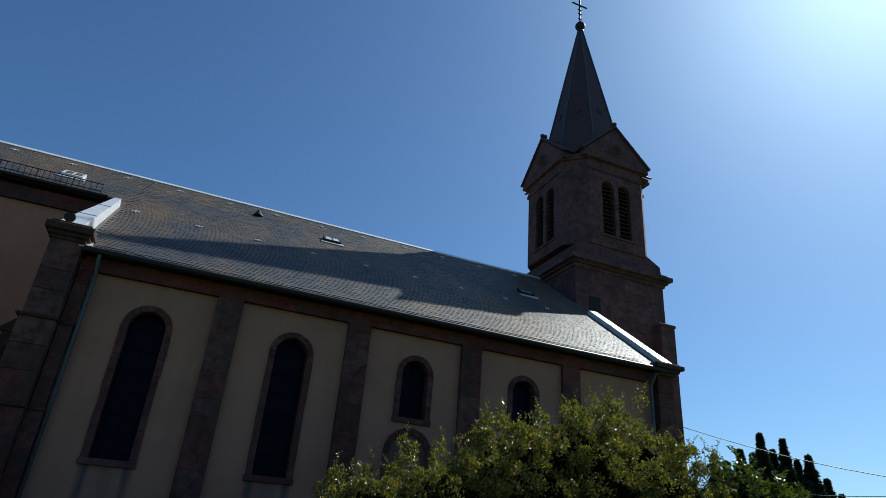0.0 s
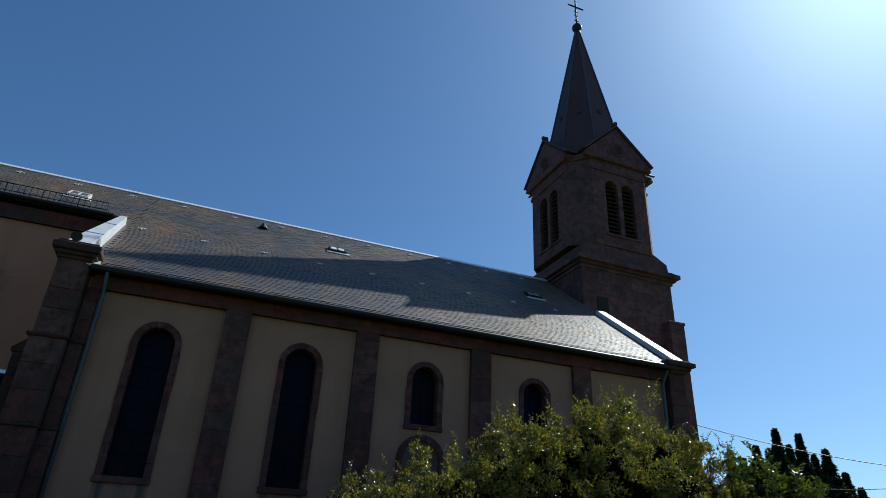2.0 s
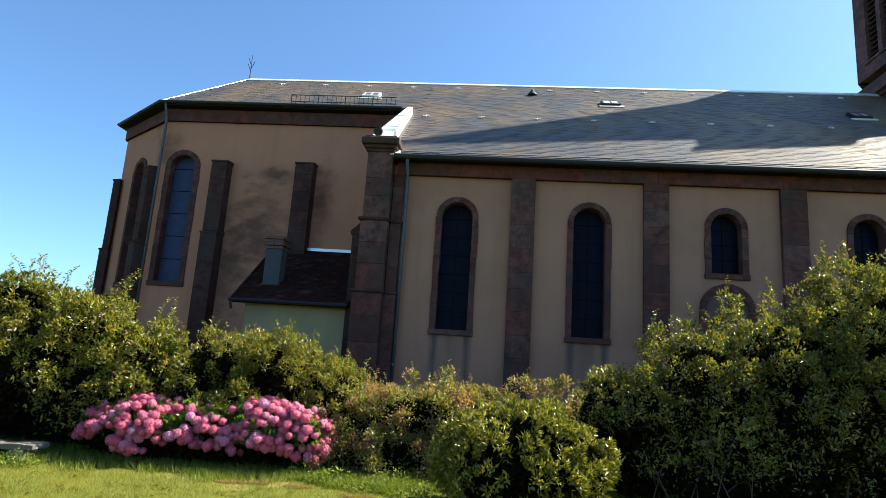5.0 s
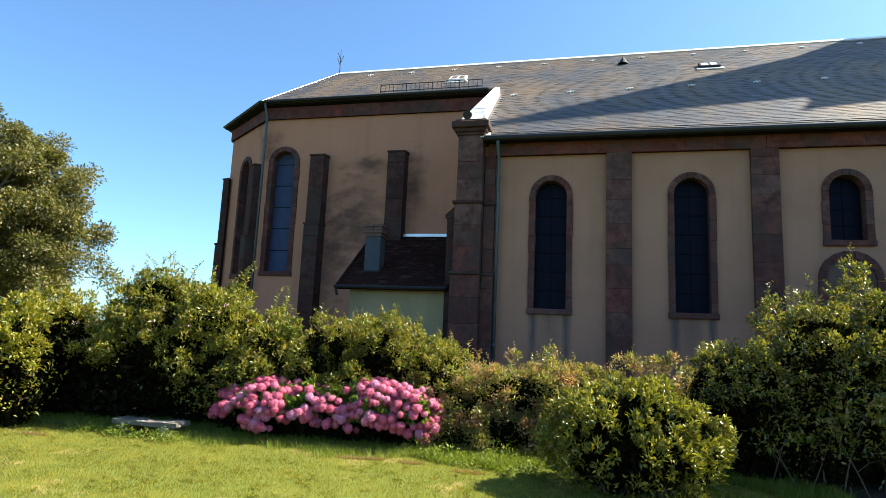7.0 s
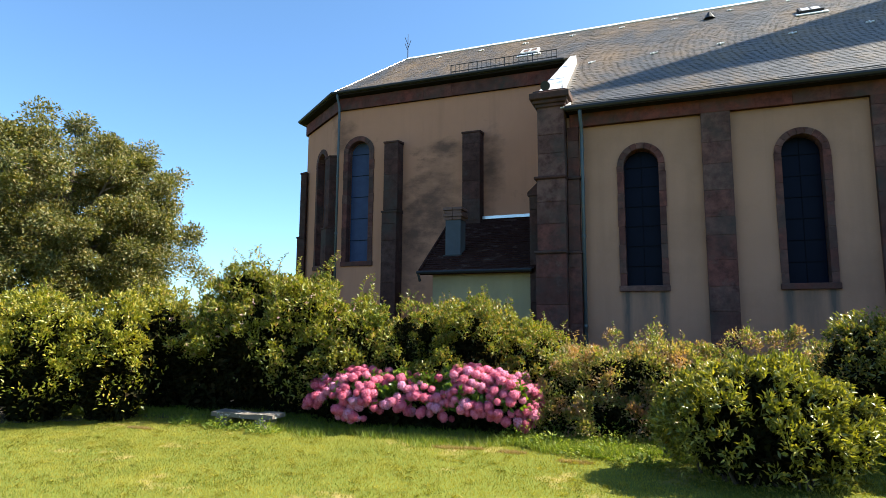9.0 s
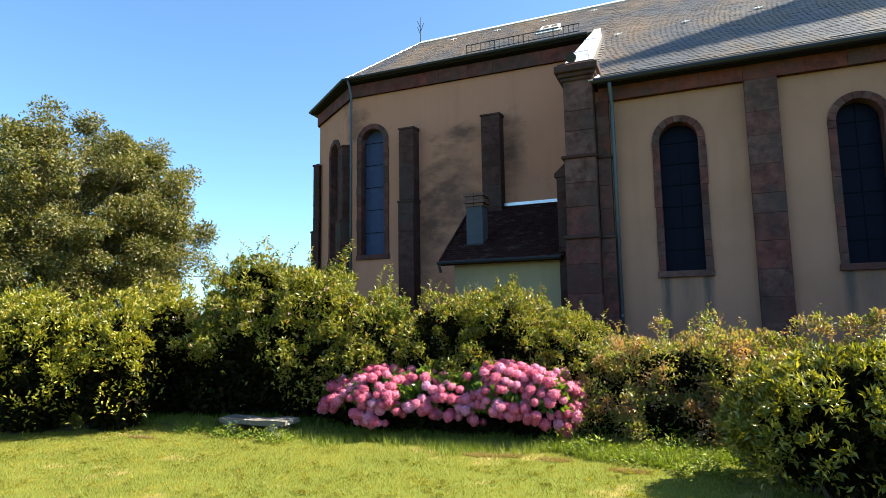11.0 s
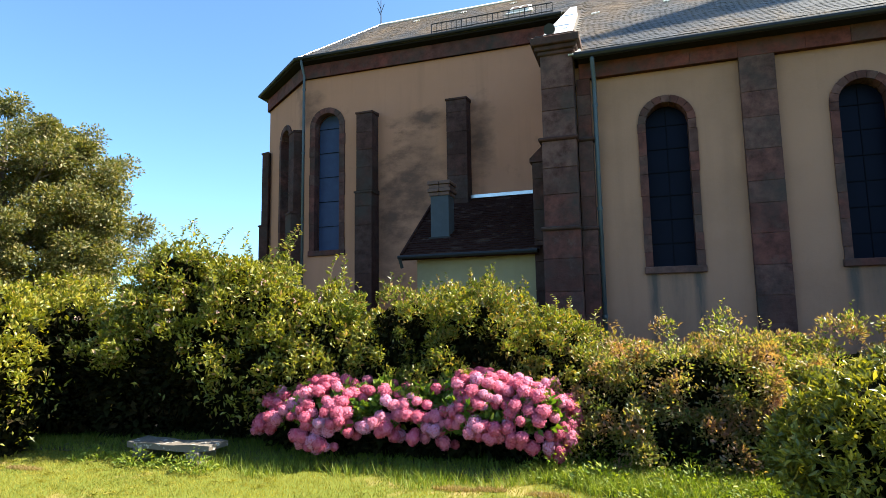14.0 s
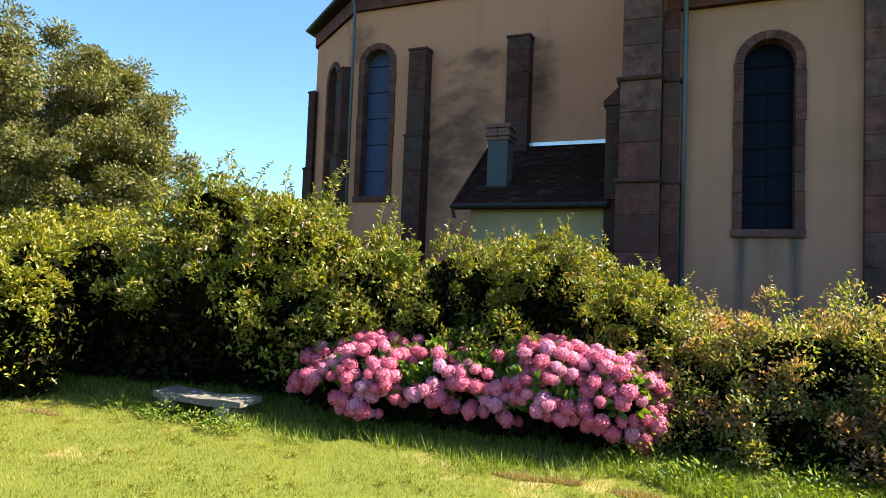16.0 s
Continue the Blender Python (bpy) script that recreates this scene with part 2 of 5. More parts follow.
M_LEAF_C = leaf("bronze_green_leaf", [(0, (0.07, 0.095, 0.016)), (0.4, (0.15, 0.165, 0.03)), (0.75, (0.26, 0.235, 0.05)), (1, (0.33, 0.19, 0.08))])
M_LEAF_D = leaf("bronze_brown_leaf", [(0, (0.09, 0.12, 0.032)), (0.45, (0.19, 0.205, 0.06)), (0.75, (0.27, 0.235, 0.095)), (1, (0.38, 0.25, 0.17))], through_=0.42, patch=((0.33, 0.175, 0.13), 2.4, 0.48, 0.60))
M_LEAF_E = leaf("rhododendron_leaf", [(0, (0.08, 0.09, 0.018)), (0.5, (0.165, 0.165, 0.03)), (0.85, (0.31, 0.275, 0.05)), (1, (0.42, 0.34, 0.075))], 0.30, 0.27)
M_LEAF_F = leaf("dark_shrub_leaf", [(0, (0.065, 0.078, 0.022)), (0.6, (0.15, 0.152, 0.042)), (0.92, (0.28, 0.235, 0.07)), (1, (0.31, 0.16, 0.06))], 0.27, 0.33, spec=0.6)
M_LEAF_G = leaf("mid_green_leaf", [(0, (0.055, 0.088, 0.016)), (0.6, (0.09, 0.115, 0.028)), (1, (0.17, 0.18, 0.045))], 0.3, 0.22)
# near-black leaf colour that carries the deep shade inside and under crowns
M_LEAF_SHADE = leaf("shade_dark_leaf", [(0, (0.008, 0.009, 0.004)), (0.7, (0.016, 0.017, 0.006)), (1, (0.03, 0.021, 0.01))], 0.9, 0.08, spec=0.05)
M_LEAF_T = leaf("oak_leaf", [(0, (0.07, 0.08, 0.028)), (0.6, (0.14, 0.135, 0.05)), (1, (0.25, 0.19, 0.085))], 0.45, 0.32, spec=0.35)
M_LEAF_H = leaf("hydrangea_leaf", [(0, (0.06, 0.12, 0.018)), (0.6, (0.12, 0.19, 0.03)), (1, (0.22, 0.26, 0.05))])
M_CONIFER = leaf("conifer_needles", [(0, (0.012, 0.028, 0.012)), (1, (0.03, 0.05, 0.02))], 0.6, 0.15)


def petal_material():
    m, n, l = material("hydrangea_petal")
    g = n.new("ShaderNodeNewGeometry")
    info = n.new("ShaderNodeObjectInfo")
    r = ramp(n, [(0.0, (0.42, 0.035, 0.085)), (0.45, (0.54, 0.08, 0.16)), (0.8, (0.62, 0.19, 0.29)), (1.0, (0.50, 0.25, 0.42))])
    l.new(info.outputs["Random"], r.inputs[0])
    half = n.new("ShaderNodeMath")
    half.operation = "MULTIPLY"
    half.inputs[1].default_value = 0.55
    l.new(g.outputs["Random Per Island"], half.inputs[0])
    c = mix(n, l, half.outputs[0], r.outputs[0], (0.66, 0.22, 0.33))
    p = n.new("ShaderNodeBsdfPrincipled")
    l.new(c, p.inputs["Base Color"])
    p.inputs["Roughness"].default_value = 0.7
    t = n.new("ShaderNodeBsdfTranslucent")
    l.new(c, t.inputs["Color"])
    s = n.new("ShaderNodeMixShader")
    s.inputs[0].default_value = 0.22
    l.new(p.outputs[0], s.inputs[1])
    l.new(t.outputs[0], s.inputs[2])
    o = n.new("ShaderNodeOutputMaterial")
    l.new(s.outputs[0], o.inputs[0])
    return m


M_PETAL = petal_material()
# core colour for the shaded gaps between petals, kept close to the petal pink
M_PETAL_DEEP = plain("petal_recess_pink", (0.55, 0.13, 0.20), 0.8, 0, 40, spec=0.1)


# ---- builders ----
def thing(name, label, category, at=(0, 0, 0), group="", kind=""):
    ob = new(name)
    ob.location = at
    return tagged(ob, label, category, group, kind)


def mesh_of(bm, mat, smooth=False):
    me = bpy.data.meshes.new("mesh")
    bm.to_mesh(me)
    bm.free()
    me.materials.append(mat)
    if smooth:
        for p in me.polygons:
            p.use_smooth = True
    return me


def part(name, bm, mat, parent, label="", m=None, smooth=False):
    me = bm if isinstance(bm, bpy.types.Mesh) else mesh_of(bm, mat, smooth)
    ob = new(name, me)
    ob.parent = parent
    if m is not None:
        ob.matrix_basis = m
    if label:
        tagged(ob, label)
    return ob


def box(x0, x1, y0, y1, z0, z1, bm=None, bevel=0.0):
    bm = bm or bmesh.new()
    vs = bmesh.ops.create_cube(bm, size=1)["verts"]
    for v in vs:
        v.co = Vector(((x0 + x1) / 2 + v.co.x * (x1 - x0), (y0 + y1) / 2 + v.co.y * (y1 - y0), (z0 + z1) / 2 + v.co.z * (z1 - z0)))
    if bevel:
        es = list({e for v in vs for e in v.link_edges})
        bmesh.ops.bevel(bm, geom=es, offset=bevel, segments=1, affect="EDGES")
    return bm


def prism(poly, y0, y1, bm=None):
    """A plate whose outline (x, z) runs round, from y0 to y1."""
    bm = bm or bmesh.new()
    a = [bm.verts.new((x, y0, z)) for x, z in poly]
    b = [bm.verts.new((x, y1, z)) for x, z in poly]
    bm.faces.new(a)
    bm.faces.new(b[::-1])
    for i in range(len(poly)):
        j = (i + 1) % len(poly)
        bm.faces.new((a[j], a[i], b[i], b[j]))
    bmesh.ops.recalc_face_normals(bm, faces=bm.faces)
    return bm


def plate(pts, thick, bm=None):
    """A slab below the flat outline pts (3D)."""
    bm = bm or bmesh.new()
    pts = [Vector(p) for p in pts]
    nrm = (pts[1] - pts[0]).cross(pts[2] - pts[0]).normalized()
    if nrm.z < 0:
        nrm = -nrm
    a = [bm.verts.new(p) for p in pts]
    b = [bm.verts.new(p - nrm * thick) for p in pts]
    bm.faces.new(a)
    bm.faces.new(b[::-1])
    for i in range(len(pts)):
        j = (i + 1) % len(pts)
        bm.faces.new((a[j], a[i], b[i], b[j]))
    bmesh.ops.recalc_face_normals(bm, faces=bm.faces)
    return bm


def tube(points, r, sides=8, bm=None, r_end=None):
    bm = bm or bmesh.new()
    pts = [Vector(p) for p in points]
    rings = []
    for i, p in enumerate(pts):
        way = (pts[min(i + 1, len(pts) - 1)] - pts[max(i - 1, 0)]).normalized()
        side = way.orthogonal().normalized()
        up = way.cross(side)
        k = r if r_end is None else r + (r_end - r) * i / (len(pts) - 1)
        rings.append([bm.verts.new(p + k * (math.cos(a) * side + math.sin(a) * up)) for a in [2 * math.pi * q / sides for q in range(sides)]])
    for a, b in zip(rings, rings[1:]):
        # turn the second ring to the nearest start
        s = min(range(sides), key=lambda q: (b[q].co - pts[rings.index(b)] - (a[0].co - pts[rings.index(a)])).length)
        b[:] = b[s:] + b[:s]
        for q in range(sides):
            bm.faces.new((a[q], a[(q + 1) % sides], b[(q + 1) % sides], b[q]))
    bm.faces.new(rings[0][::-1])
    bm.faces.new(rings[-1])
    bmesh.ops.recalc_face_normals(bm, faces=bm.faces)
    return bm


def block_mesh(mat, name="block"):
    bm = box(-0.5, 0.5, -0.5, 0.5, -0.5, 0.5)
    bmesh.ops.bevel(bm, geom=bm.edges[:], offset=0.009, segments=1, affect="EDGES")
    return mesh_of(bm, mat)


BLOCKS = {m.name: block_mesh(m) for m in (M_STONE, M_STONE_RED, M_STONE_DARK, M_STONE_TOWER)}


def block(parent, x0, x1, y0, y1, z0, z1, mat, name="stone", m=None):
    ob = new(name, BLOCKS[mat.name])
    ob.parent = parent
    b = Matrix.LocRotScale(((x0 + x1) / 2, (y0 + y1) / 2, (z0 + z1) / 2), None, (x1 - x0, y1 - y0, z1 - z0))
    ob.matrix_basis = m @ b if m else b
    return ob


rng = random.Random(7)


def stone_pier(name, parent, x0, x1, y0, y1, z0, z1, mat, m=None, course=0.42, split=False, label=""):
    """A pier or pilaster: a core with stone blocks laid round it, course by course."""
    core = part(name, box(x0 + 0.012, x1 - 0.012, y0 + 0.015, y1, z0, z1 - 0.005), mat, parent, label, m)
    z = z0
    while z < z1 - 0.02:
        h = min(course * rng.uniform(0.75, 1.25), z1 - z)
        if z1 - z - h < 0.15:
            h = z1 - z
        cut = [x0, x1]
        if split and rng.random() < 0.75:
            cut = [x0, x0 + (x1 - x0) * rng.choice((0.38, 0.62)), x1]
        for a, b in zip(cut, cut[1:]):
            d = rng.uniform(0, 0.006)
            block(core, a + 0.003, b - 0.003, y0 - d, y1 - 0.004, z + 0.004, z + h - 0.004, mat)
        z += h
    return core


def arch_points(cx, r, zc, n=12):
    return [(cx - r * math.cos(math.pi * i / n), zc + r * math.sin(math.pi * i / n)) for i in range(n + 1)]


def wall_mesh(x0, x1, z0, z1, openings, thick, mat):
    """A wall in the plane y = 0, its body behind; openings: (centre, half width, sill, top) with round heads that go through."""
    bm = bmesh.new()

    def quad(pts):
        bm.faces.new([bm.verts.new(p) for p in pts])

    for y in (0.0, thick):
        x = x0
        for cx, hw, zs, zt in sorted(openings):
            quad([(x, y, z0), (cx - hw, y, z0), (cx - hw, y, z1), (x, y, z1)])
            quad([(cx - hw, y, z0), (cx + hw, y, z0), (cx + hw, y, zs), (cx - hw, y, zs)])
            pts = arch_points(cx, hw, zt - hw)
            for (ax, az), (bx, bz) in zip(pts, pts[1:]):
                quad([(ax, y, az), (bx, y, bz), (bx, y, z1), (ax, y, z1)])
            x = cx + hw
        quad([(x, y, z0), (x1, y, z0), (x1, y, z1), (x, y, z1)])
    for cx, hw, zs, zt in openings:
        pts = [(cx - hw, zs)] + arch_points(cx, hw, zt - hw) + [(cx + hw, zs)]
        for (ax, az), (bx, bz) in zip(pts, pts[1:] + pts[:1]):
            quad([(ax, 0, az), (bx, 0, bz), (bx, thick, bz), (ax, thick, az)])
    for a, b in (((x0, z0), (x1, z0)), ((x1, z0), (x1, z1)), ((x1, z1), (x0, z1)), ((x0, z1), (x0, z0))):
        quad([(a[0], 0, a[1]), (b[0], 0, b[1]), (b[0], thick, b[1]), (a[0], thick, a[1])])
    bmesh.ops.remove_doubles(bm, verts=bm.verts, dist=1e-4)
    bmesh.ops.recalc_face_normals(bm, faces=bm.faces)
    return mesh_of(bm, mat)


def arched_window(parent, m, cx, half, sill, top, rim, glass_mat, stone_mat, rows=6, label=""):
    """Round-headed window: frame of lead bars, pane, and a surround of single stones; half, sill, top are those of the surround's outside."""
    inner = half - rim
    zc = top - half
    z_lo = sill + rim * 0.8
    outline = [(cx - inner, z_lo)] + arch_points(cx, inner, zc, 14) + [(cx + inner, z_lo)]
    win = part("window", prism(outline, 0.262, 0.275), glass_mat, parent, label, m)
    for k in range(rows + 1):
        z = z_lo + (zc - z_lo) * k / rows
        part("bar", box(cx - inner, cx + inner, 0.245, 0.26, z - 0.008, z + 0.008), M_CAME, win)
    if glass_mat is not M_GLASS_BLUE:
        part("bar", box(cx - 0.006, cx + 0.006, 0.247, 0.2605, z_lo, zc + inner), M_CAME, win)
    z = sill
    while z < zc - 0.02:
        h = min(rng.uniform(0.3, 0.55), zc - z)
        if zc - z - h < 0.12:
            h = zc - z
        for s in (-1, 1):
            a, b = sorted((cx + s * half * rng.uniform(0.99, 1.03), cx + s * inner))
            block(win, a, b, -0.035, 0.232, z + 0.003, z + h - 0.003, stone_mat)
        z += h
    count = 9
    for k in range(count):
        a0, a1 = math.pi * k / count + 0.008, math.pi * (k + 1) / count - 0.008
        arc = [a0 + (a1 - a0) * q / 2 for q in range(3)]
        poly = [(cx - half * math.cos(a), zc + half * math.sin(a)) for a in arc] + [(cx - inner * math.cos(a), zc + inner * math.sin(a)) for a in arc[::-1]]
        part("stone", prism(poly, -0.035 - rng.uniform(0, 0.008), 0.232), stone_mat, win)
    part("sill", box(cx - half - 0.02, cx + half + 0.02, -0.07, 0.235, sill - 0.02, sill + rim * 0.8, bevel=0.012), stone_mat, win)
    return win


def slab_pieces(name, parent, mat, origin, u_dir, v_dir, inside, u_range, v_range, width, height, lift=0.012, label="", seed=1, single=None, singles=(0, 0)):
    """Overlapping slates or tiles on a slope, joined into one mesh."""
    r = random.Random(seed)
    o, U, V = Vector(origin), Vector(u_dir).normalized(), Vector(v_dir).normalized()
    N = U.cross(V).normalized()
    if N.z < 0:
        N = -N
    verts, faces = [], []
    one = None
    if single:
        t, hh = 0.018, height * 1.12
        one = bpy.data.meshes.new(single)
        one.from_pydata([(0.003, 0, 0.024), (width - 0.003, 0, 0.024), (width - 0.003, hh, 0.006), (0.003, hh, 0.006), (0.003, 0, 0.024 - t), (width - 0.003, 0, 0.024 - t)], [], [(0, 1, 2, 3), (4, 5, 1, 0), (4, 0, 3), (5, 2, 1)])
        one.materials.append(mat)
        base_m = Matrix((U, V, N)).transposed().to_4x4()
    v, row = v_range[0], 0
    while v < v_range[1]:
        u = u_range[0] + (width / 2 if row % 2 else 0)
        while u < u_range[1]:
            if inside(u + width / 2, v + height / 2) and one and row < singles[0] and u < singles[1]:
                part(single, one, mat, parent, "", Matrix.Translation(o + U * u + V * (v + r.uniform(-0.008, 0.008)) + N * r.uniform(-0.002, 0.006)) @ base_m)
            elif inside(u + width / 2, v + height / 2):
                j = r.uniform(-0.022, 0.022)
                lf = lift * r.uniform(0.2, 1.3)
                g = 0.003
                c = [o + U * (u + g) + V * (v + j) + N * (lf + 0.008), o + U * (u + width - g) + V * (v + j * 0.4) + N * (lf + 0.008),
                     o + U * (u + width - g) + V * (v + height * 1.12) + N * 0.006, o + U * (u + g) + V * (v + height * 1.12) + N * 0.006]
                d = [c[0] - N * 0.012, c[1] - N * 0.012]
                b = len(verts)
                verts += [tuple(p) for p in c + d]
                faces += [(b, b + 1, b + 2, b + 3), (b + 4, b + 5, b + 1, b), (b + 4, b, b + 3), (b + 5, b + 2, b + 1)]
            u += width
        v += height
        row += 1
    me = bpy.data.meshes.new("pieces")
    me.from_pydata(verts, [], faces)
    me.materials.append(mat)
    ob = part(name, me, mat, parent, label)
    return tagged(ob, kind="stuff")


def leaf_mesh(name, parent, mat, centre, out, size, wide, seed, up=0.35, fold=0.25, label=""):
    """Many small folded leaves, one mesh. centre, out: (n, 3) places and ways; size: (n,) lengths."""
    g = np.random.default_rng(seed)
    n = len(centre)
    way = out + g.normal(0, 0.55, (n, 3)) + np.array([0, 0, up])
    way /= np.linalg.norm(way, axis=1)[:, None]
    tilt = g.normal(0, 0.8, (n, 3)) + out * 0.35 + np.array([0, 0, 1.0])
    side = np.cross(way, tilt)
    side /= np.linalg.norm(side, axis=1)[:, None]
    nrm = np.cross(side, way)
    L, W = size[:, None], (size * wide)[:, None]
    base = centre - way * L * 0.5
    v = np.stack([base, base + way * L * 0.45 + side * W * 0.5 + nrm * W * fold, base + way * L - nrm * L * 0.12, base + way * L * 0.45 - side * W * 0.5 + nrm * W * fold], 1)
    me = bpy.data.meshes.new(name)
    me.vertices.add(4 * n)
    me.vertices.foreach_set("co", v.reshape(-1).astype(np.float32))
    idx = (np.arange(n)[:, None] * 4 + np.array([0, 1, 2, 0, 2, 3])[None]).reshape(-1)
    me.loops.add(6 * n)
    me.loops.foreach_set("vertex_index", idx.astype(np.int32))
    me.polygons.add(2 * n)
    me.polygons.foreach_set("loop_start", (np.arange(2 * n) * 3).astype(np.int32))
    me.update(calc_edges=True)
    me.materials.append(mat)
    ob = part(name, me, mat, parent, label)
    return tagged(ob, kind="stuff")


def wobble(p, scale, seed):
    """Cheap smooth noise in -1..1 from sums of sines."""
    g = np.random.default_rng(seed)
    s = np.zeros(len(p))
    for k in range(10):
        f = g.normal(0, 1, 3)
        f *= scale * (1 + k * 0.45) / np.linalg.norm(f)
        s += np.sin(p @ f + g.uniform(0, 6.28)) / (1 + k * 0.25)
    return s / 4.0


def clump_points(clumps, per_m2, seed, floor, depth=0.30, rough=0.22, tuft=0.0):
    """Places and outward ways on the shell of a union of ellipsoids (x, y, z, rx, ry, rz); tuft: size of the leaf tufts, 0 for an even shell."""
    g = np.random.default_rng(seed)
    pts, outs = [], []
    C = np.array(clumps, float)
    for i, (x, y, z, a, b, c) in enumerate(C):
        area = 4 * math.pi * (((a * b) ** 1.6 + (a * c) ** 1.6 + (b * c) ** 1.6) / 3) ** (1 / 1.6)
        r3 = np.array([a, b, c])
        n = int(area * per_m2) if not tuft else int(area / (tuft * tuft * 1.7))
        d = g.normal(0, 1, (n, 3))
        d /= np.linalg.norm(d, axis=1)[:, None]
        k = 1 + rough * wobble(d * r3 + C[i, :3], 3.5, seed + 5) + rough * 0.6 * wobble(d * r3 + C[i, :3], 9, seed + 6)
        k -= depth * g.random(n) ** 2.0
        p = C[i, :3] + d * r3 * k[:, None]
        o = d / r3
        o /= np.linalg.norm(o, axis=1)[:, None]
        if tuft:
            m = max(4, int(area * per_m2 / n))
            e = g.normal(0, 1, (n, m, 3)) + 0.45 * o[:, None, :] + np.array([0, 0, 0.25])
            e /= np.linalg.norm(e, axis=2)[:, :, None]
            rs = tuft * g.uniform(0.5, 1.15, n)
            p = (p[:, None, :] + e * (rs[:, None] * g.uniform(0.45, 1.05, (n, m)))[:, :, None]).reshape(-1, 3)
            o = (e + 0.5 * o[:, None, :]).reshape(-1, 3)
            o /= np.linalg.norm(o, axis=1)[:, None]
        keep = p[:, 2] > floor
        for j, q in enumerate(C):
            if j != i:
                keep &= (((p - q[:3]) / (q[3:] * 0.72)) ** 2).sum(1) > 1
        pts.append(p[keep])
        outs.append(o[keep])
    return np.concatenate(pts), np.concatenate(outs)


def shoots(parent, mat, roots, outs, length, leaf_len, wide, seed, gap=0.035, lean=0.5):
    """Twigs that stand out of a crown, with leaves along them."""
    g = np.random.default_rng(seed)
    bm = bmesh.new()
    cs, ws, ss = [], [], []
    for p, o in zip(roots, outs):
        n = g.uniform(0.5, 1.0) * length
        way = Vector(o) * lean + Vector((g.normal(0, 0.25), g.normal(0, 0.25), 1.0))
        way.normalize()
        bend = Vector((g.normal(0, 0.25), g.normal(0, 0.25), -0.15))
        line = [Vector(p) + way * n * q + bend * n * q * q for q in (0, 0.33, 0.66, 1)]
        tube(line, 0.004, 3, bm, 0.002)
        k = int(n / gap)
        for q in range(k):
            f = (q + 1) / k
            c = Vector(p) + way * n * f + bend * n * f * f
            for s in (0, 1):
                a = g.uniform(0, 6.28)
                w = Vector((math.cos(a), math.sin(a), 0.5))
                s_len = leaf_len * (1.05 - 0.5 * f) * g.uniform(0.8, 1.2)
                cs.append(c + w * s_len * 0.45)
                ws.append(w)
                ss.append(s_len)
    tagged(part("twig_growth", bm, M_TWIG, parent), kind="stuff")
    leaf_mesh("shoot_leaves", parent, mat, np.array(cs), np.array(ws) * 2.5, np.array(ss), wide, seed + 1, up=0.1)


def stems(parent, x0, x1, y0, y1, z0, z1, count, seed, r=0.02):
    g = random.Random(seed)
    for _ in range(count):
        bm = bmesh.new()
        x, y = g.uniform(x0, x1), g.uniform(y0, y1)
        dx, dy = g.uniform(-0.5, 0.5), g.uniform(-0.3, 0.3)
        tube([(x, y, z0), (x + dx * 0.3, y + dy * 0.3, z0 + (z1 - z0) * 0.4), (x + dx, y + dy, z1)], r * g.uniform(0.6, 1.2), 5, bm, r * 0.35)
        part("stem", bm, M_TWIG, parent)


def ground_z(x, y):
    rise = 0.07 * min(max((y + 6.6) / 1.6, 0.0), 1.0)
    return -1.74 + rise + 0.02 * math.sin(x * 0.7 + 1.0) * math.sin(y * 0.9)


# ---- ground ----
def lawn_sheet():
    xs = [-2500, -800, -300, -120, -60, -35] + [-24 + 0.6 * i for i in range(71)] + [26, 40, 70, 140, 320, 800, 2500]
    ys = [-2500, -800, -300, -120, -60, -35] + [-22 + 0.5 * i for i in range(55)] + [9, 14, 25, 45, 80, 150, 320, 800, 2500]
    verts = [(x, y, ground_z(x, y)) for y in ys for x in xs]
    w = len(xs)
    faces = [(j * w + i, j * w + i + 1, (j + 1) * w + i + 1, (j + 1) * w + i) for j in range(len(ys) - 1) for i in range(w - 1)]
    me = bpy.data.meshes.new("ground")
    me.from_pydata(verts, [], faces)
    me.materials.append(M_LAWN)
    for p in me.polygons:
        p.use_smooth = True
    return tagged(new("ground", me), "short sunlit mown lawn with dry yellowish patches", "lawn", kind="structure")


lawn_sheet()


# sheet added over the lawn to deepen the shade under the shrubs
def shade_soil_bed():
    xs = [-18 + 0.5 * i for i in range(69)]
    verts, faces = [], []
    for x in xs:
        front = -5.35 + 0.18 * math.sin(x * 1.3) + 0.08 * math.sin(x * 3.7) - 0.5 * max(0.0, -7.0 - x) + (0.55 if -1.6 < x < 0.4 else 0.0)
        for y in (front, front + 0.4, -3.0, -0.3):
            verts.append((x, y, ground_z(x, y) + 0.012))
    for i in range(len(xs) - 1):
        for j in range(3):
            a = i * 4 + j
            faces.append((a, a + 4, a + 5, a + 1))
    me = bpy.data.meshes.new("shade_soil_bed")
    me.from_pydata(verts, [], faces)
    me.materials.append(M_SOIL)
    return tagged(new("shade_soil_bed", me), "near-black soil sheet added for the shade under the shrubs", "soil", kind="structure")


shade_soil_bed()

# ---- church: nave and choir ----
RY, RZ = 7.0, 10.45          # ridge
EY, EZ = -0.38, 4.90         # nave eave
SLOPE = (RZ - EZ) / (RY - EY)
BASE = -2.0


def on_roof(y):
    return EZ + SLOPE * (y - EY)


church = thing("church", "ochre plaster village church with red sandstone piers and slate roof", "church")
WINDOWS = [(0.035, 0.505, 0.72, 4.03), (3.17, 0.505, 0.72, 4.03), (6.285, 0.48, 2.36, 4.03), (9.42, 0.48, 2.36, 4.03)]
RIM = 0.135
holes = [(cx, h - RIM * 0.6, s + RIM * 0.5, t - RIM * 0.6) for cx, h, s, t in WINDOWS]
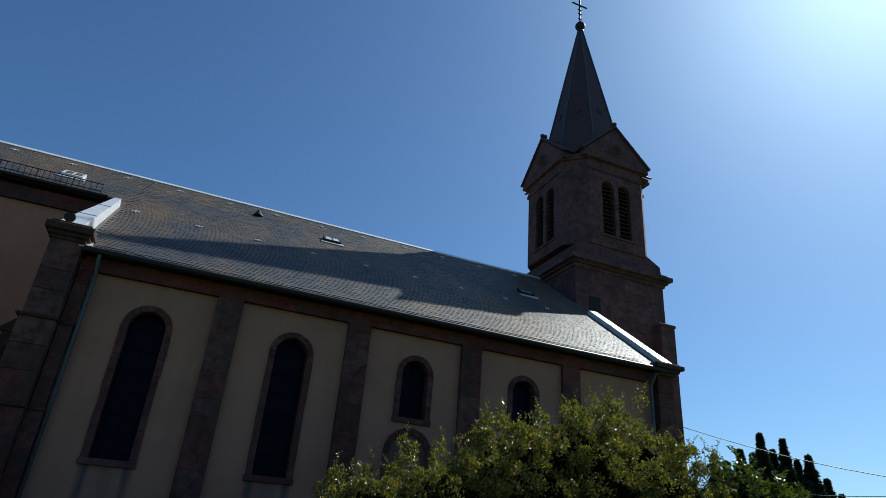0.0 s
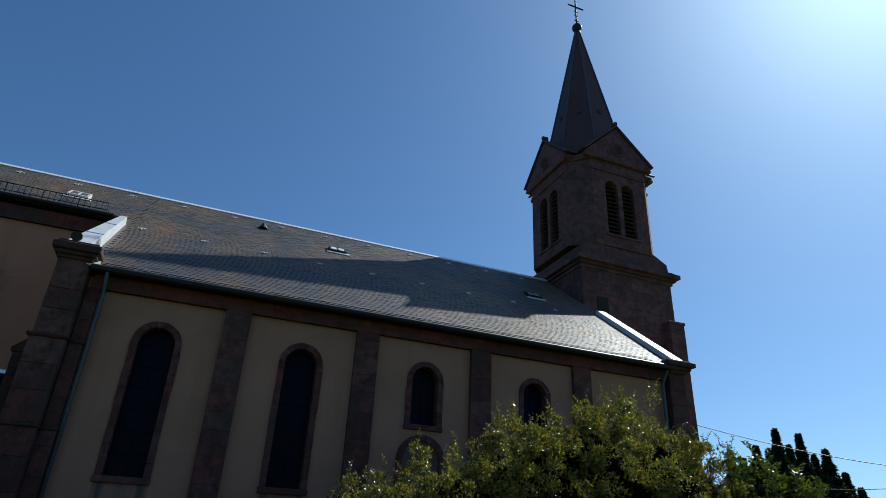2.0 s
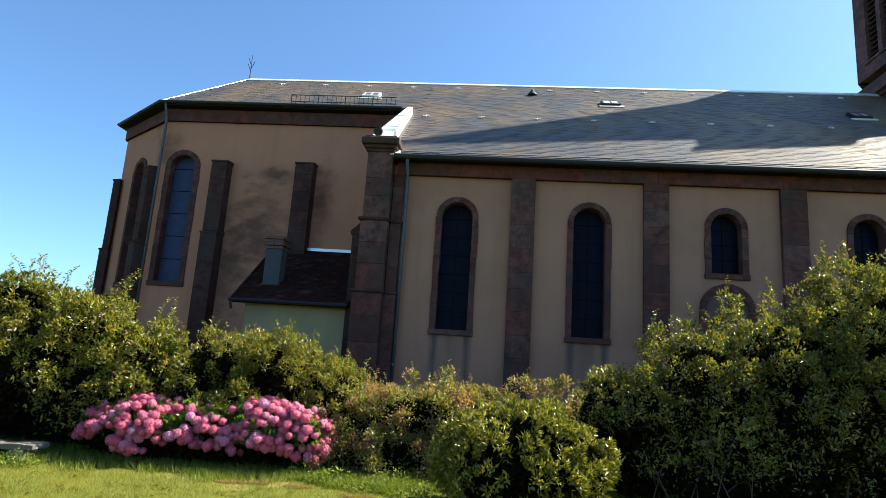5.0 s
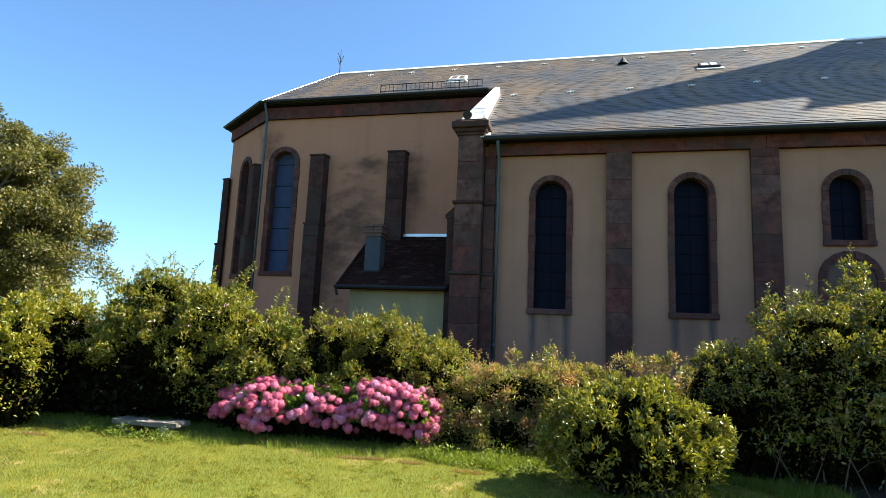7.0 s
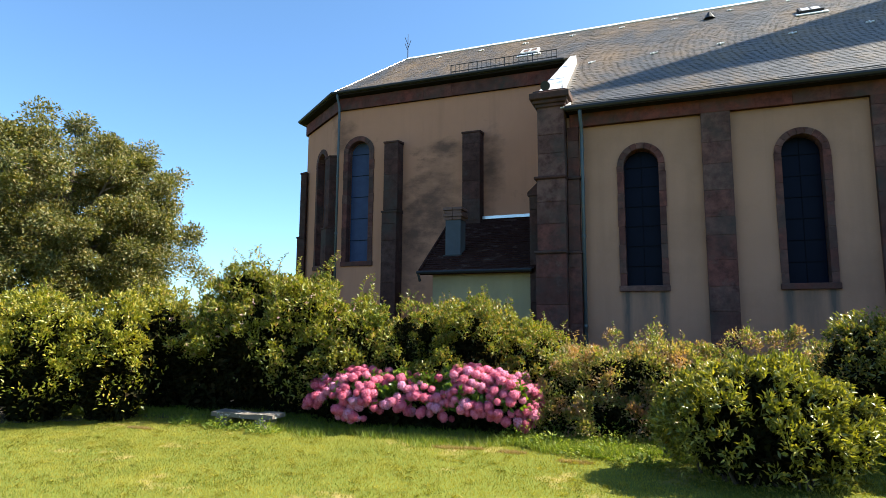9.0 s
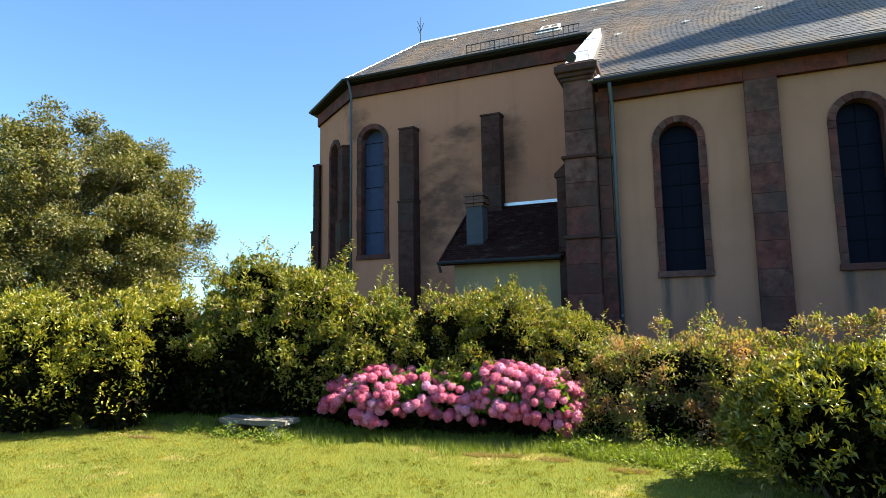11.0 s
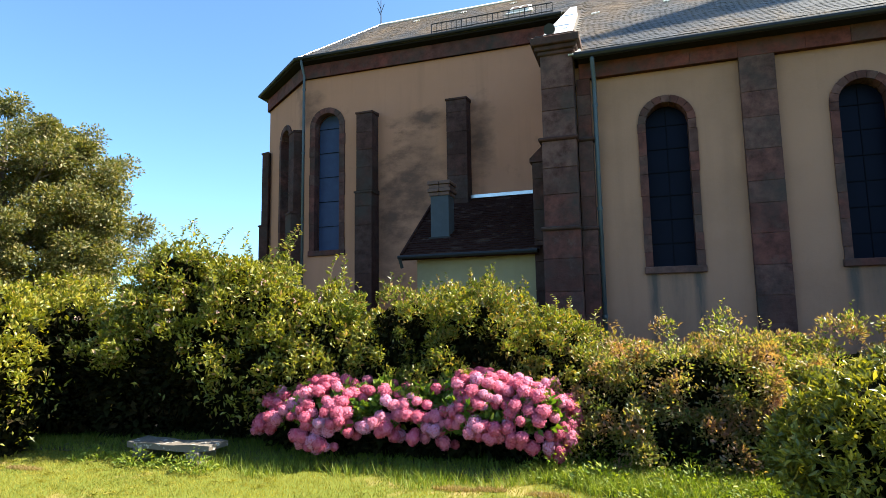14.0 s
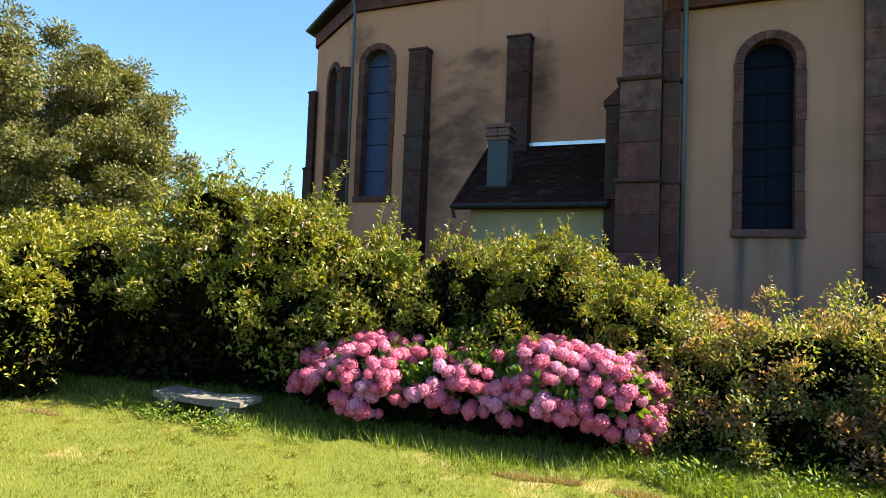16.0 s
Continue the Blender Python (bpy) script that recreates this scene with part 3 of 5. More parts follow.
nave_wall = part("nave_wall", wall_mesh(-2.2, 14.3, BASE, 4.8, holes, 0.6, M_PLASTER), M_PLASTER, church, "smooth ochre plaster nave wall")
I4 = Matrix.Identity(4)
for cx, h, s, t in WINDOWS:
    arched_window(church, I4, cx, h, s, t, RIM, M_GLASS_DARK, M_STONE, 6 if s < 1 else 3, "tall dark round-headed leaded window in sandstone")
# side door below the third window
bm = prism([(5.78, BASE), (5.78, 1.62)] + arch_points(6.27, 0.49, 1.62, 10)[1:-1] + [(6.76, 1.62), (6.76, BASE)], -0.012, -0.004)
door = part("door", bm, M_DOORWOOD, church, "brown arched side door")
for k in range(9):
    a0, a1 = math.pi * k / 9 + 0.01, math.pi * (k + 1) / 9 - 0.01
    poly = [(6.27 - 0.62 * math.cos(a), 1.62 + 0.62 * math.sin(a)) for a in (a0, a1)] + [(6.27 - 0.47 * math.cos(a), 1.62 + 0.47 * math.sin(a)) for a in (a1, a0)]
    part("stone", prism(poly, -0.06, 0.0), M_STONE, door)
for sx in (5.65, 6.74):
    for q in range(8):
        block(door, sx, sx + 0.15, -0.06, 0.0, BASE + 0.45 * q, BASE + 0.45 * q + 0.44, M_STONE)
# pilasters between the bays
for x in (1.59, 4.69, 7.78, 10.9):
    stone_pier("pilaster", church, x - 0.29, x + 0.29, -0.12, 0.0, BASE, 4.53, M_STONE, course=0.5, label="flat red sandstone pilaster of stacked blocks")
# frieze under the eave
frieze = part("frieze", box(-1.5, 13.85, -0.10, 0.0, 4.52, 4.83), M_STONE_RED, church, "red sandstone frieze course")
x = -1.5
while x < 13.8:
    w = min(rng.uniform(0.6, 1.1), 13.85 - x)
    block(frieze, x + 0.003, x + w - 0.003, -0.125 - rng.uniform(0, 0.01), -0.005, 4.52, 4.82, M_STONE_RED)
    x += w
# east corner pier in three stages
stone_pier("corner_pier", church, -2.20, -1.58, -0.40, 0.6, 3.33, 4.98, M_STONE, course=0.45, label="stepped sandstone corner pier")
stone_pier("corner_pier", church, -2.22, -1.57, -0.45, 0.6, 1.62, 3.26, M_STONE, course=0.5)
stone_pier("corner_pier", church, -2.25, -1.56, -0.52, 0.6, BASE, 1.54, M_STONE, course=0.6)
stone_pier("quoin_strip", church, -1.555, -1.30, -0.12, 0.0, 3.33, 4.52, M_STONE, course=0.45)
stone_pier("quoin_strip", church, -1.555, -1.29, -0.20, 0.0, 1.62, 3.26, M_STONE, course=0.5)
stone_pier("quoin_strip", church, -1.555, -1.27, -0.28, 0.0, BASE, 1.54, M_STONE, course=0.6)
for z, y in ((3.26, -0.50), (1.54, -0.58)):
    part("ledge", box(-2.28, -1.54, y, 0.6, z, z + 0.07, bevel=0.02), M_STONE_DARK, church)
    part("ledge", box(-1.538, -1.25, y + 0.26, 0.0, z, z + 0.07, bevel=0.02), M_STONE_DARK, church)
# buttress on the east side of the corner, with a sloping head
stone_pier("buttress", church, -2.50, -2.26, 0.02, 0.58, BASE, 3.0, M_STONE_DARK, course=0.5)
part("weathering", prism([(-2.54, 3.004), (-2.262, 3.004), (-2.262, 3.34), (-2.54, 3.08)], -0.01, 0.6), M_STONE_DARK, church)
# side face of the step back to the choir
ew = prism([(0.6, BASE), (4.3, BASE), (4.3, on_roof(4.3) - 0.2), (0.6, on_roof(0.6) - 0.02)], -0.55, 0)
part("east_wall", ew, M_PLASTER_OLD, church, "", Matrix.Translation((-2.16, 0, 0)) @ Matrix.Rotation(radians(90), 4, "Z"))
# kneeler capital
bm = bmesh.new()
for a, b, z0, z1 in ((0.04, 0.05, 4.97, 5.05), (0.09, 0.10, 5.05, 5.14), (0.15, 0.17, 5.14, 5.30), (0.08, 0.10, 5.30, 5.36)):
    box(-2.20 - a, -1.58 + a, -0.40 - b, 0.5, z0, z1, bm, 0.015)
part("kneeler", bm, M_STONE_DARK, church, "moulded sandstone kneeler stone")


def coping(x0, x1, y0, y1, rise, name, label, x0_top=None, foot=0.0):
    zz0, zz1 = on_roof(y0) + foot, on_roof(y1)
    b = bmesh.new()
    plate([(x0, y0, zz0 + rise), (x1, y0, zz0 + rise), (x1, y1, zz1 + rise), (x0 if x0_top is None else x0_top, y1, zz1 + rise)], rise + 0.12, b)
    ob = part(name, b, M_ZINC_PALE, church, label)
    k = 3
    for q in range(1, k):
        ya = y0 + (y1 - y0) * q / k
        za = on_roof(ya) + rise + foot * (1 - q / k)
        xa = x0 if x0_top is None else x0 + (x0_top - x0) * q / k
        part("seam", box(xa - 0.01, x1 + 0.01, ya - 0.008, ya + 0.008, za - 0.01, za + 0.012), M_ZINC, ob)
    return ob


coping(-2.22, -1.74, -0.40, 2.95, 0.27, "coping", "pale zinc coping on the gable step", -1.90, 0.16)
part("coping_end", tube([(-1.99, -0.47, 5.47), (-1.99, -0.405, 5.49)], 0.11, 16), M_GUTTER, church, "dark round end of the coping")
part("flashing", plate([(-1.66, -0.42, on_roof(-0.42) + 0.06), (-1.40, -0.42, on_roof(-0.42) + 0.06), (-1.55, 0.3, on_roof(0.3) + 0.06), (-1.66, 0.3, on_roof(0.3) + 0.06)], 0.03), M_ZINC_PALE, church)

# nave roof
bm = bmesh.new()
plate([(-1.9, EY, EZ), (14.3, EY, EZ), (14.3, RY, RZ), (-1.9, RY, RZ)], 0.05, bm)
plate([(-1.9, RY, RZ), (14.3, RY, RZ), (14.3, 14.4, EZ), (-1.9, 14.4, EZ)], 0.16, bm)
nave_roof = part("nave_roof", bm, M_SLATE, church, "steep slate roof with ochre lichen")
slope_len = math.hypot(RY - EY, RZ - EZ)
slab_pieces("slate_covering", nave_roof, M_SLATE, (-1.66, EY, EZ), (1, 0, 0), (0, RY - EY, RZ - EZ), lambda u, v: u < 15.75, (0, 15.75), (-0.03, slope_len - 0.12), 0.20, 0.115, 0.006, seed=3, single="slate", singles=(4, 14.8))
# choir walls
CY = 4.04
choir_hole = (-9.34, 0.585 - 0.11, 1.92 + 0.09, 6.42 - 0.11)
Mc = Matrix.Translation((0, CY, 0))
choir_wall = part("choir_wall", wall_mesh(-10.1, -1.65, BASE, 7.45, [choir_hole], 0.5, M_PLASTER_OLD), M_PLASTER_OLD, church, "ochre plaster choir wall with dark damp stains", Mc)
arched_window(church, Mc, -9.34, 0.585, 1.92, 6.42, 0.17, M_GLASS_BLUE, M_STONE, 5, "tall round-headed window in dark sandstone, glass coloured blue-grey for reflected sky")
APSE = [(-10.1, 4.04), (-12.75, 6.02), (-12.75, 7.98), (-10.1, 9.96)]


def facing(a, b):
    """Local x along a to b seen from outside, y inward."""
    d = Vector((b[0] - a[0], b[1] - a[1], 0))
    ang = math.atan2(d.y, d.x)
    return Matrix.Translation((a[0], a[1], 0)) @ Matrix.Rotation(ang, 4, "Z"), d.length


Ma, La = facing(APSE[1], APSE[0])
hole = (La / 2, 0.55 - 0.11, 1.92 + 0.09, 6.42 - 0.11)
part("choir_wall", wall_mesh(0, La, BASE, 7.45, [hole], 0.5, M_PLASTER_OLD), M_PLASTER_OLD, church, "", Ma)
arched_window(church, Ma, La / 2, 0.55, 1.92, 6.42, 0.17, M_GLASS_BLUE, M_STONE, 5)
for a, b in ((APSE[2], APSE[1]), (APSE[3], APSE[2])):
    Mb, Lb = facing(a, b)
    part("choir_wall", wall_mesh(0, Lb, BASE, 7.45, [], 0.5, M_PLASTER_OLD), M_PLASTER_OLD, church, "", Mb)
part("choir_wall", box(-10.1, -1.65, 9.46, 9.96, BASE, 7.45), M_PLASTER_OLD, church)
part("nave_back_wall", box(-2.2, 14.6, 13.4, 14.0, BASE, 4.6), M_PLASTER, church)
part("east_wall", box(-2.18, -1.6, 9.5, 13.4, BASE, 6.0), M_PLASTER_OLD, church)
# choir frieze
for (p, q) in (((-10.1, 4.04), (-2.2, 4.04)), (APSE[1], APSE[0]), (APSE[2], APSE[1])):
    Mf, Lf = facing(p, q)
    fr = part("frieze", box(-0.03, Lf + 0.03, -0.08, 0.0, 7.40, 7.83), M_STONE_RED, church, "", Mf)
    x = 0.0
    while x < Lf - 0.05:
        w = min(rng.uniform(0.6, 1.2), Lf - x)
        block(fr, x + 0.003, x + w - 0.003, -0.10 - rng.uniform(0, 0.01), -0.005, 7.40, 7.82, M_STONE_RED)
        x += w
# choir buttresses
def buttress(m, x0, x1, top, mid, deep, mat, bottom=BASE):
    core = stone_pier("buttress", church, x0, x1, -deep, 0.0, mid, top, mat, m, 0.55, label="dark weathered sandstone buttress")
    stone_pier("buttress", church, x0 - 0.01, x1 + 0.01, -deep - 0.07, 0.0, bottom, mid - 0.08, mat, m, 0.6)
    for (z, d, hh, g) in ((top, deep, 0.10, 0.02), (mid - 0.08, deep + 0.07, 0.12, 0.03)):
        cap = bmesh.new()
        vs = [cap.verts.new(v) for v in ((x0 - g, -d - 0.03, z), (x1 + g, -d - 0.03, z), (x1 + g, 0, z), (x0 - g, 0, z), (x0 - g, 0, z + hh), (x1 + g, 0, z + hh), (x0 - g, -d - 0.03, z + 0.05), (x1 + g, -d - 0.03, z + 0.05))]
        for f in ((0, 1, 7, 6), (6, 7, 5, 4), (0, 6, 4, 3), (1, 2, 5, 7), (0, 3, 2, 1), (2, 3, 4, 5)):
            cap.faces.new([vs[i] for i in f])
        part("weathering", cap, mat, church, "", m)


buttress(Mc, -8.17, -7.66, 5.93, 3.66, 0.42, M_STONE_DARK)
buttress(Mc, -5.43, -4.85, 5.96, 2.6, 0.42, M_STONE_DARK)
buttress(Ma, La - 0.60, La - 0.16, 5.75, 3.3, 0.30, M_STONE_DARK)
away = Vector((APSE[1][0] + 8.6, APSE[1][1] - 7.0, 0)).normalized()
Md = Matrix.Translation((APSE[1][0] - 0.1 * away.x, APSE[1][1] - 0.1 * away.y, 0)) @ Matrix.Rotation(math.atan2(away.x, -away.y), 4, "Z")
buttress(Md, -0.33, 0.33, 5.75, 3.3, 0.22, M_STONE_DARK)
# choir roof
ev = [(-10.28, 3.72), (-13.05, 5.86), (-13.05, 8.14), (-10.28, 10.28)]
ez = on_roof(3.72)
apex = (-8.9, RY, RZ)
bm = bmesh.new()
plate([(ev[0][0], ev[0][1], ez), (-1.66, 3.72, ez), (-1.66, RY, RZ), apex], 0.09, bm)
plate([(*ev[1], ez), (*ev[0], ez), apex], 0.09, bm)
plate([(*ev[2], ez), (*ev[1], ez), apex], 0.09, bm)
plate([(*ev[3], ez), (*ev[2], ez), apex], 0.09, bm)
plate([(-1.66, 10.28, ez), (*ev[3], ez), apex, (-1.66, RY, RZ)], 0.09, bm)
choir_roof = part("choir_roof", bm, M_SLATE, church, "hipped slate choir roof")
cl = math.hypot(RY - 3.72, RZ - ez)
slab_pieces("slate_covering", choir_roof, M_SLATE, (-10.28, 3.72, ez), (1, 0, 0), (0, RY - 3.72, RZ - ez), lambda u, v: u > 1.38 * v / cl, (0, 8.6), (-0.03, cl - 0.12), 0.20, 0.115, 0.006, seed=5)
for k in (0, 1):
    a, b = Vector((*ev[k + 1], ez)), Vector((*ev[k], ez))
    U = (b - a).normalized()
    foot = a + U * ((Vector(apex) - a).dot(U))
    V = Vector(apex) - foot
    L, f, hgt = (b - a).length, (foot - a).length, V.length
    slab_pieces("slate_covering", choir_roof, M_SLATE, a, U, V, lambda u, v, L=L, f=f, hgt=hgt: f * v / hgt < u < L - (L - f) * v / hgt, (0, L), (-0.03, hgt), 0.20, 0.115, 0.006, seed=6 + k)
# ridge and hips
part("ridge_cap", plate([(-8.9, RY - 0.17, on_roof(RY - 0.17) + 0.05), (14.2, RY - 0.17, on_roof(RY - 0.17) + 0.05), (14.2, RY + 0.02, on_roof(RY) + 0.07), (-8.9, RY + 0.02, on_roof(RY) + 0.07)], 0.04), M_ZINC_PALE, church, "bright zinc ridge capping")
for k in (0, 1):
    part("hip_cap", tube([(*ev[k], ez + 0.02), (apex[0], apex[1], apex[2] + 0.02)], 0.022, 8), M_ZINC if k == 0 else M_SLATE, church)
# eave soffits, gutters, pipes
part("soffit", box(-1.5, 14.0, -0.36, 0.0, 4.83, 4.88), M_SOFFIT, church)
part("gutter", tube([(-1.55, -0.44, 4.87), (14.0, -0.44, 4.87)], 0.07, 10), M_GUTTER, church, "dark metal eaves gutter")
part("gutter", tube([(-2.2, 3.66, ez - 0.03), (-10.28, 3.66, ez - 0.03), (-13.1, 5.84, ez - 0.03), (-13.1, 8.16, ez - 0.03)], 0.05, 10), M_GUTTER, church)
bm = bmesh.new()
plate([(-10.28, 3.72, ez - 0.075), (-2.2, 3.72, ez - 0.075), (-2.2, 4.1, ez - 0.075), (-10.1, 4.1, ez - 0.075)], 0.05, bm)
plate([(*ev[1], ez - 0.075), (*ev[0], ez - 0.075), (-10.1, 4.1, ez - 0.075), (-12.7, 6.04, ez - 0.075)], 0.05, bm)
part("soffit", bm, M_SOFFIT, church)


def downpipe(x, y, top, y_eave, bottom):
    ob = part("downpipe", tube([(x, y_eave, top), (x, y_eave, top - 0.12), (x, y, top - 0.45), (x, y, top - 0.7), (x, y, bottom)], 0.042, 10), M_PIPE, church, "blue-grey weathered downpipe", smooth=True)
    z = top - 0.9
    while z > bottom:
        part("bracket", tube([(x, y, z - 0.03), (x, y, z + 0.03)], 0.053, 10), M_PIPE, ob)
        z -= 2.0


downpipe(-1.22, -0.17, 4.85, -0.42, BASE)
downpipe(-10.06, 3.86, ez - 0.05, 3.68, BASE)
# roof hooks, skylights, vent, snow guard
hook_bm = bmesh.new()
box(-0.09, 0.09, -0.012, 0.012, 0.02, 0.045, hook_bm)
box(-0.012, 0.012, -0.10, 0.08, 0.02, 0.045, hook_bm)
box(-0.10, -0.06, -0.06, -0.03, 0.02, 0.04, hook_bm)
box(0.05, 0.10, 0.03, 0.06, 0.02, 0.04, hook_bm)
hook_mesh = mesh_of(hook_bm, M_ZINC_PALE)
tilt = math.atan(SLOPE)
for y, x_start, count in ((6.35, -7.3, 13), (2.86, -1.29, 9)):
    for q in range(count):
        m = Matrix.Translation((x_start + 1.66 * q, y, on_roof(y))) @ Matrix.Rotation(tilt, 4, "X")
        part("roof_hook", hook_mesh, M_ZINC_PALE, church, "", m)


def skylight(x, y, w, h, frame_mat, pane_mat):
    m = Matrix.Translation((x, y, on_roof(y))) @ Matrix.Rotation(tilt, 4, "X")
    b = bmesh.new()
    for a0, a1, b0, b1 in ((-w, w, -h, -h + 0.06), (-w, w, h - 0.06, h), (-w, -w + 0.06, -h + 0.06, h - 0.06), (w - 0.06, w, -h + 0.06, h - 0.06), (-0.025, 0.025, -h + 0.06, h - 0.06)):
        box(a0, a1, b0, b1, 0.0, 0.11, b)
    ob = part("skylight", b, frame_mat, church, "small metal-framed roof light", m)
    for s in (-1, 1):
        c0, c1 = sorted((s * 0.03, s * (w - 0.065)))
        part("pane", box(c0, c1, -h + 0.065, h - 0.065, 0.09, 0.104), pane_mat, ob)
    part("apron", box(-w - 0.1, w + 0.1, -h - 0.16, -h - 0.01, 0.02, 0.045), M_ZINC_PALE, ob)


# pale zinc panes stand in for bright sky reflected in the glass
skylight(4.50, 4.72, 0.29, 0.24, M_IRON, M_ZINC_PALE)
skylight(-3.5, 4.95, 0.29, 0.24, M_ZINC_PALE, M_DOORWOOD)
skylight(11.8, 4.04, 0.27, 0.24, M_IRON, M_ZINC)
bm = bmesh.new()
bmesh.ops.create_cone(bm, cap_ends=True, segments=10, radius1=0.17, radius2=0.03, depth=0.22)
part("roof_vent", bm, M_GUTTER, church, "small dark roof vent", pose(2.0, 5.71, on_roof(5.71) + 0.12))
sg = bmesh.new()
y0 = 3.84
z0 = on_roof(y0) + 0.05
for z in (0.03, 0.26):
    tube([(-5.9, y0, z0 + z), (-2.45, y0, z0 + z)], 0.014, 6, sg)
for q in range(24):
    x = -5.9 + 3.45 * q / 23
    tube([(x, y0, z0 - 0.02), (x, y0, z0 + 0.27)], 0.009 if q % 6 else 0.018, 5, sg)
part("snow_guard", sg, M_IRON, church, "low iron snow guard rail on the eave")
# finial on the choir ridge
fin = bmesh.new()
tube([(-8.9, RY, RZ), (-8.9, RY, RZ + 1.05)], 0.022, 6, fin, 0.01)
for s, z in ((1, 0.55), (-1, 0.65), (1, 0.8)):
    tube([(-8.9, RY, RZ + z - 0.2), (-8.9 - s * 0.13, RY, RZ + z + 0.12)], 0.012, 5, fin)
part("finial", fin, M_IRON, church, "thin iron ridge finial")
# west gable, kneeler and coping
wg = prism([(-0.1, BASE), (14.1, BASE), (14.1, 4.6), (RY, RZ - 0.05), (-0.1, 4.6)], 0, 0.5)
part("west_wall", wg, M_PLASTER, church, "", Matrix.Translation((14.42, 0, 0)) @ Matrix.Rotation(radians(90), 4, "Z"))
stone_pier("corner_pier", church, 13.86, 14.44, -0.25, 0.5, BASE, 4.75, M_STONE, course=0.45)
bm = bmesh.new()
for a, z0_, z1_ in ((0.03, 4.75, 4.84), (0.12, 4.84, 4.93), (0.22, 4.93, 5.06), (0.12, 5.06, 5.12)):
    box(13.84 - a, 14.44 + a, -0.34 - a, 0.5, z0_, z1_, bm, 0.015)
part("kneeler", bm, M_STONE_DARK, church)
coping(14.08, 14.45, -0.38, 3.3, 0.2, "coping", "pale zinc coping along the west gable")
part("downpipe", tube([(13.66, -0.42, 4.75), (13.66, -0.17, 4.4), (13.66, -0.17, BASE)], 0.05, 8), M_PIPE, church)

# ---- bell tower ----
TX, TY = 16.55, 7.0
tower = thing("bell_tower", "square sandstone bell tower with louvred belfry and slate spire", "tower")
# the tower stands a little larger than it is drawn here
tower.scale = (1.05, 1.05, 1.025)
tower.location = (16.80 - 1.05 * TX, TY - 1.05 * TY, 0)


def ring_solid(outline0, z0, outline1, z1, bm=None):
    bm = bm or bmesh.new()
    a = [bm.verts.new((x, y, z0)) for x, y in outline0]
    b = [bm.verts.new((x, y, z1)) for x, y in outline1]
    n = len(a)
    bm.faces.new(a[::-1])
    bm.faces.new(b)
    for i in range(n):
        bm.faces.new((a[i], a[(i + 1) % n], b[(i + 1) % n], b[i]))
    bmesh.ops.recalc_face_normals(bm, faces=bm.faces)
    return bm


def square(h):
    return [(TX - h, TY - h), (TX + h, TY - h), (TX + h, TY + h), (TX - h, TY + h)]


def eight(h, c):
    return [(TX - h + c, TY - h), (TX + h - c, TY - h), (TX + h, TY - h + c), (TX + h, TY + h - c), (TX + h - c, TY + h), (TX - h + c, TY + h), (TX - h, TY + h - c), (TX - h, TY - h + c)]


shaft = part("shaft", ring_solid(square(2.16), BASE, square(2.16), 10.1), M_STONE_TOWER, tower, "square shaft of reddish sandstone")
for side in range(2):
    m = Matrix.Translation((TX, TY, 0)) @ Matrix.Rotation(radians(-90 * side), 4, "Z")
    z = 3.2
    while z < 10.0:
        h = rng.uniform(0.38, 0.52)
        h = min(h, 10.08 - z)
        x = -2.17
        while x < 2.12:
            w = min(rng.uniform(0.6, 1.1), 2.17 - x)
            if 2.17 - x - w < 0.25:
                w = 2.17 - x
            block(shaft, x + 0.004, x + w - 0.004, -2.182 - rng.uniform(0, 0.01), -2.12, z + 0.004, z + h - 0.004, M_STONE_TOWER, m=m)
            x += w
        z += h
    if side == 0:
        # solid near-black panel in place of a shaded opening
        part("opening", box(-1.55, -1.05, -2.22, -2.12, 8.1, 8.9), M_DARK, shaft, "small square opening, drawn as a near-black panel", m)
for h0, z0_, z1_ in ((2.24, 10.06, 10.2), (2.34, 10.2, 10.32), (2.48, 10.32, 10.5), (2.32, 10.5, 10.62)):
    part("cornice", ring_solid(square(h0), z0_, square(h0), z1_), M_STONE_TOWER, tower)
part("plinth", ring_solid(square(2.17), 10.6, square(2.14), 11.05), M_STONE_TOWER, tower)
bm = ring_solid(square(2.14), 11.05, eight(2.14, 0.82), 11.5)
part("broach", bm, M_STONE_TOWER, tower)
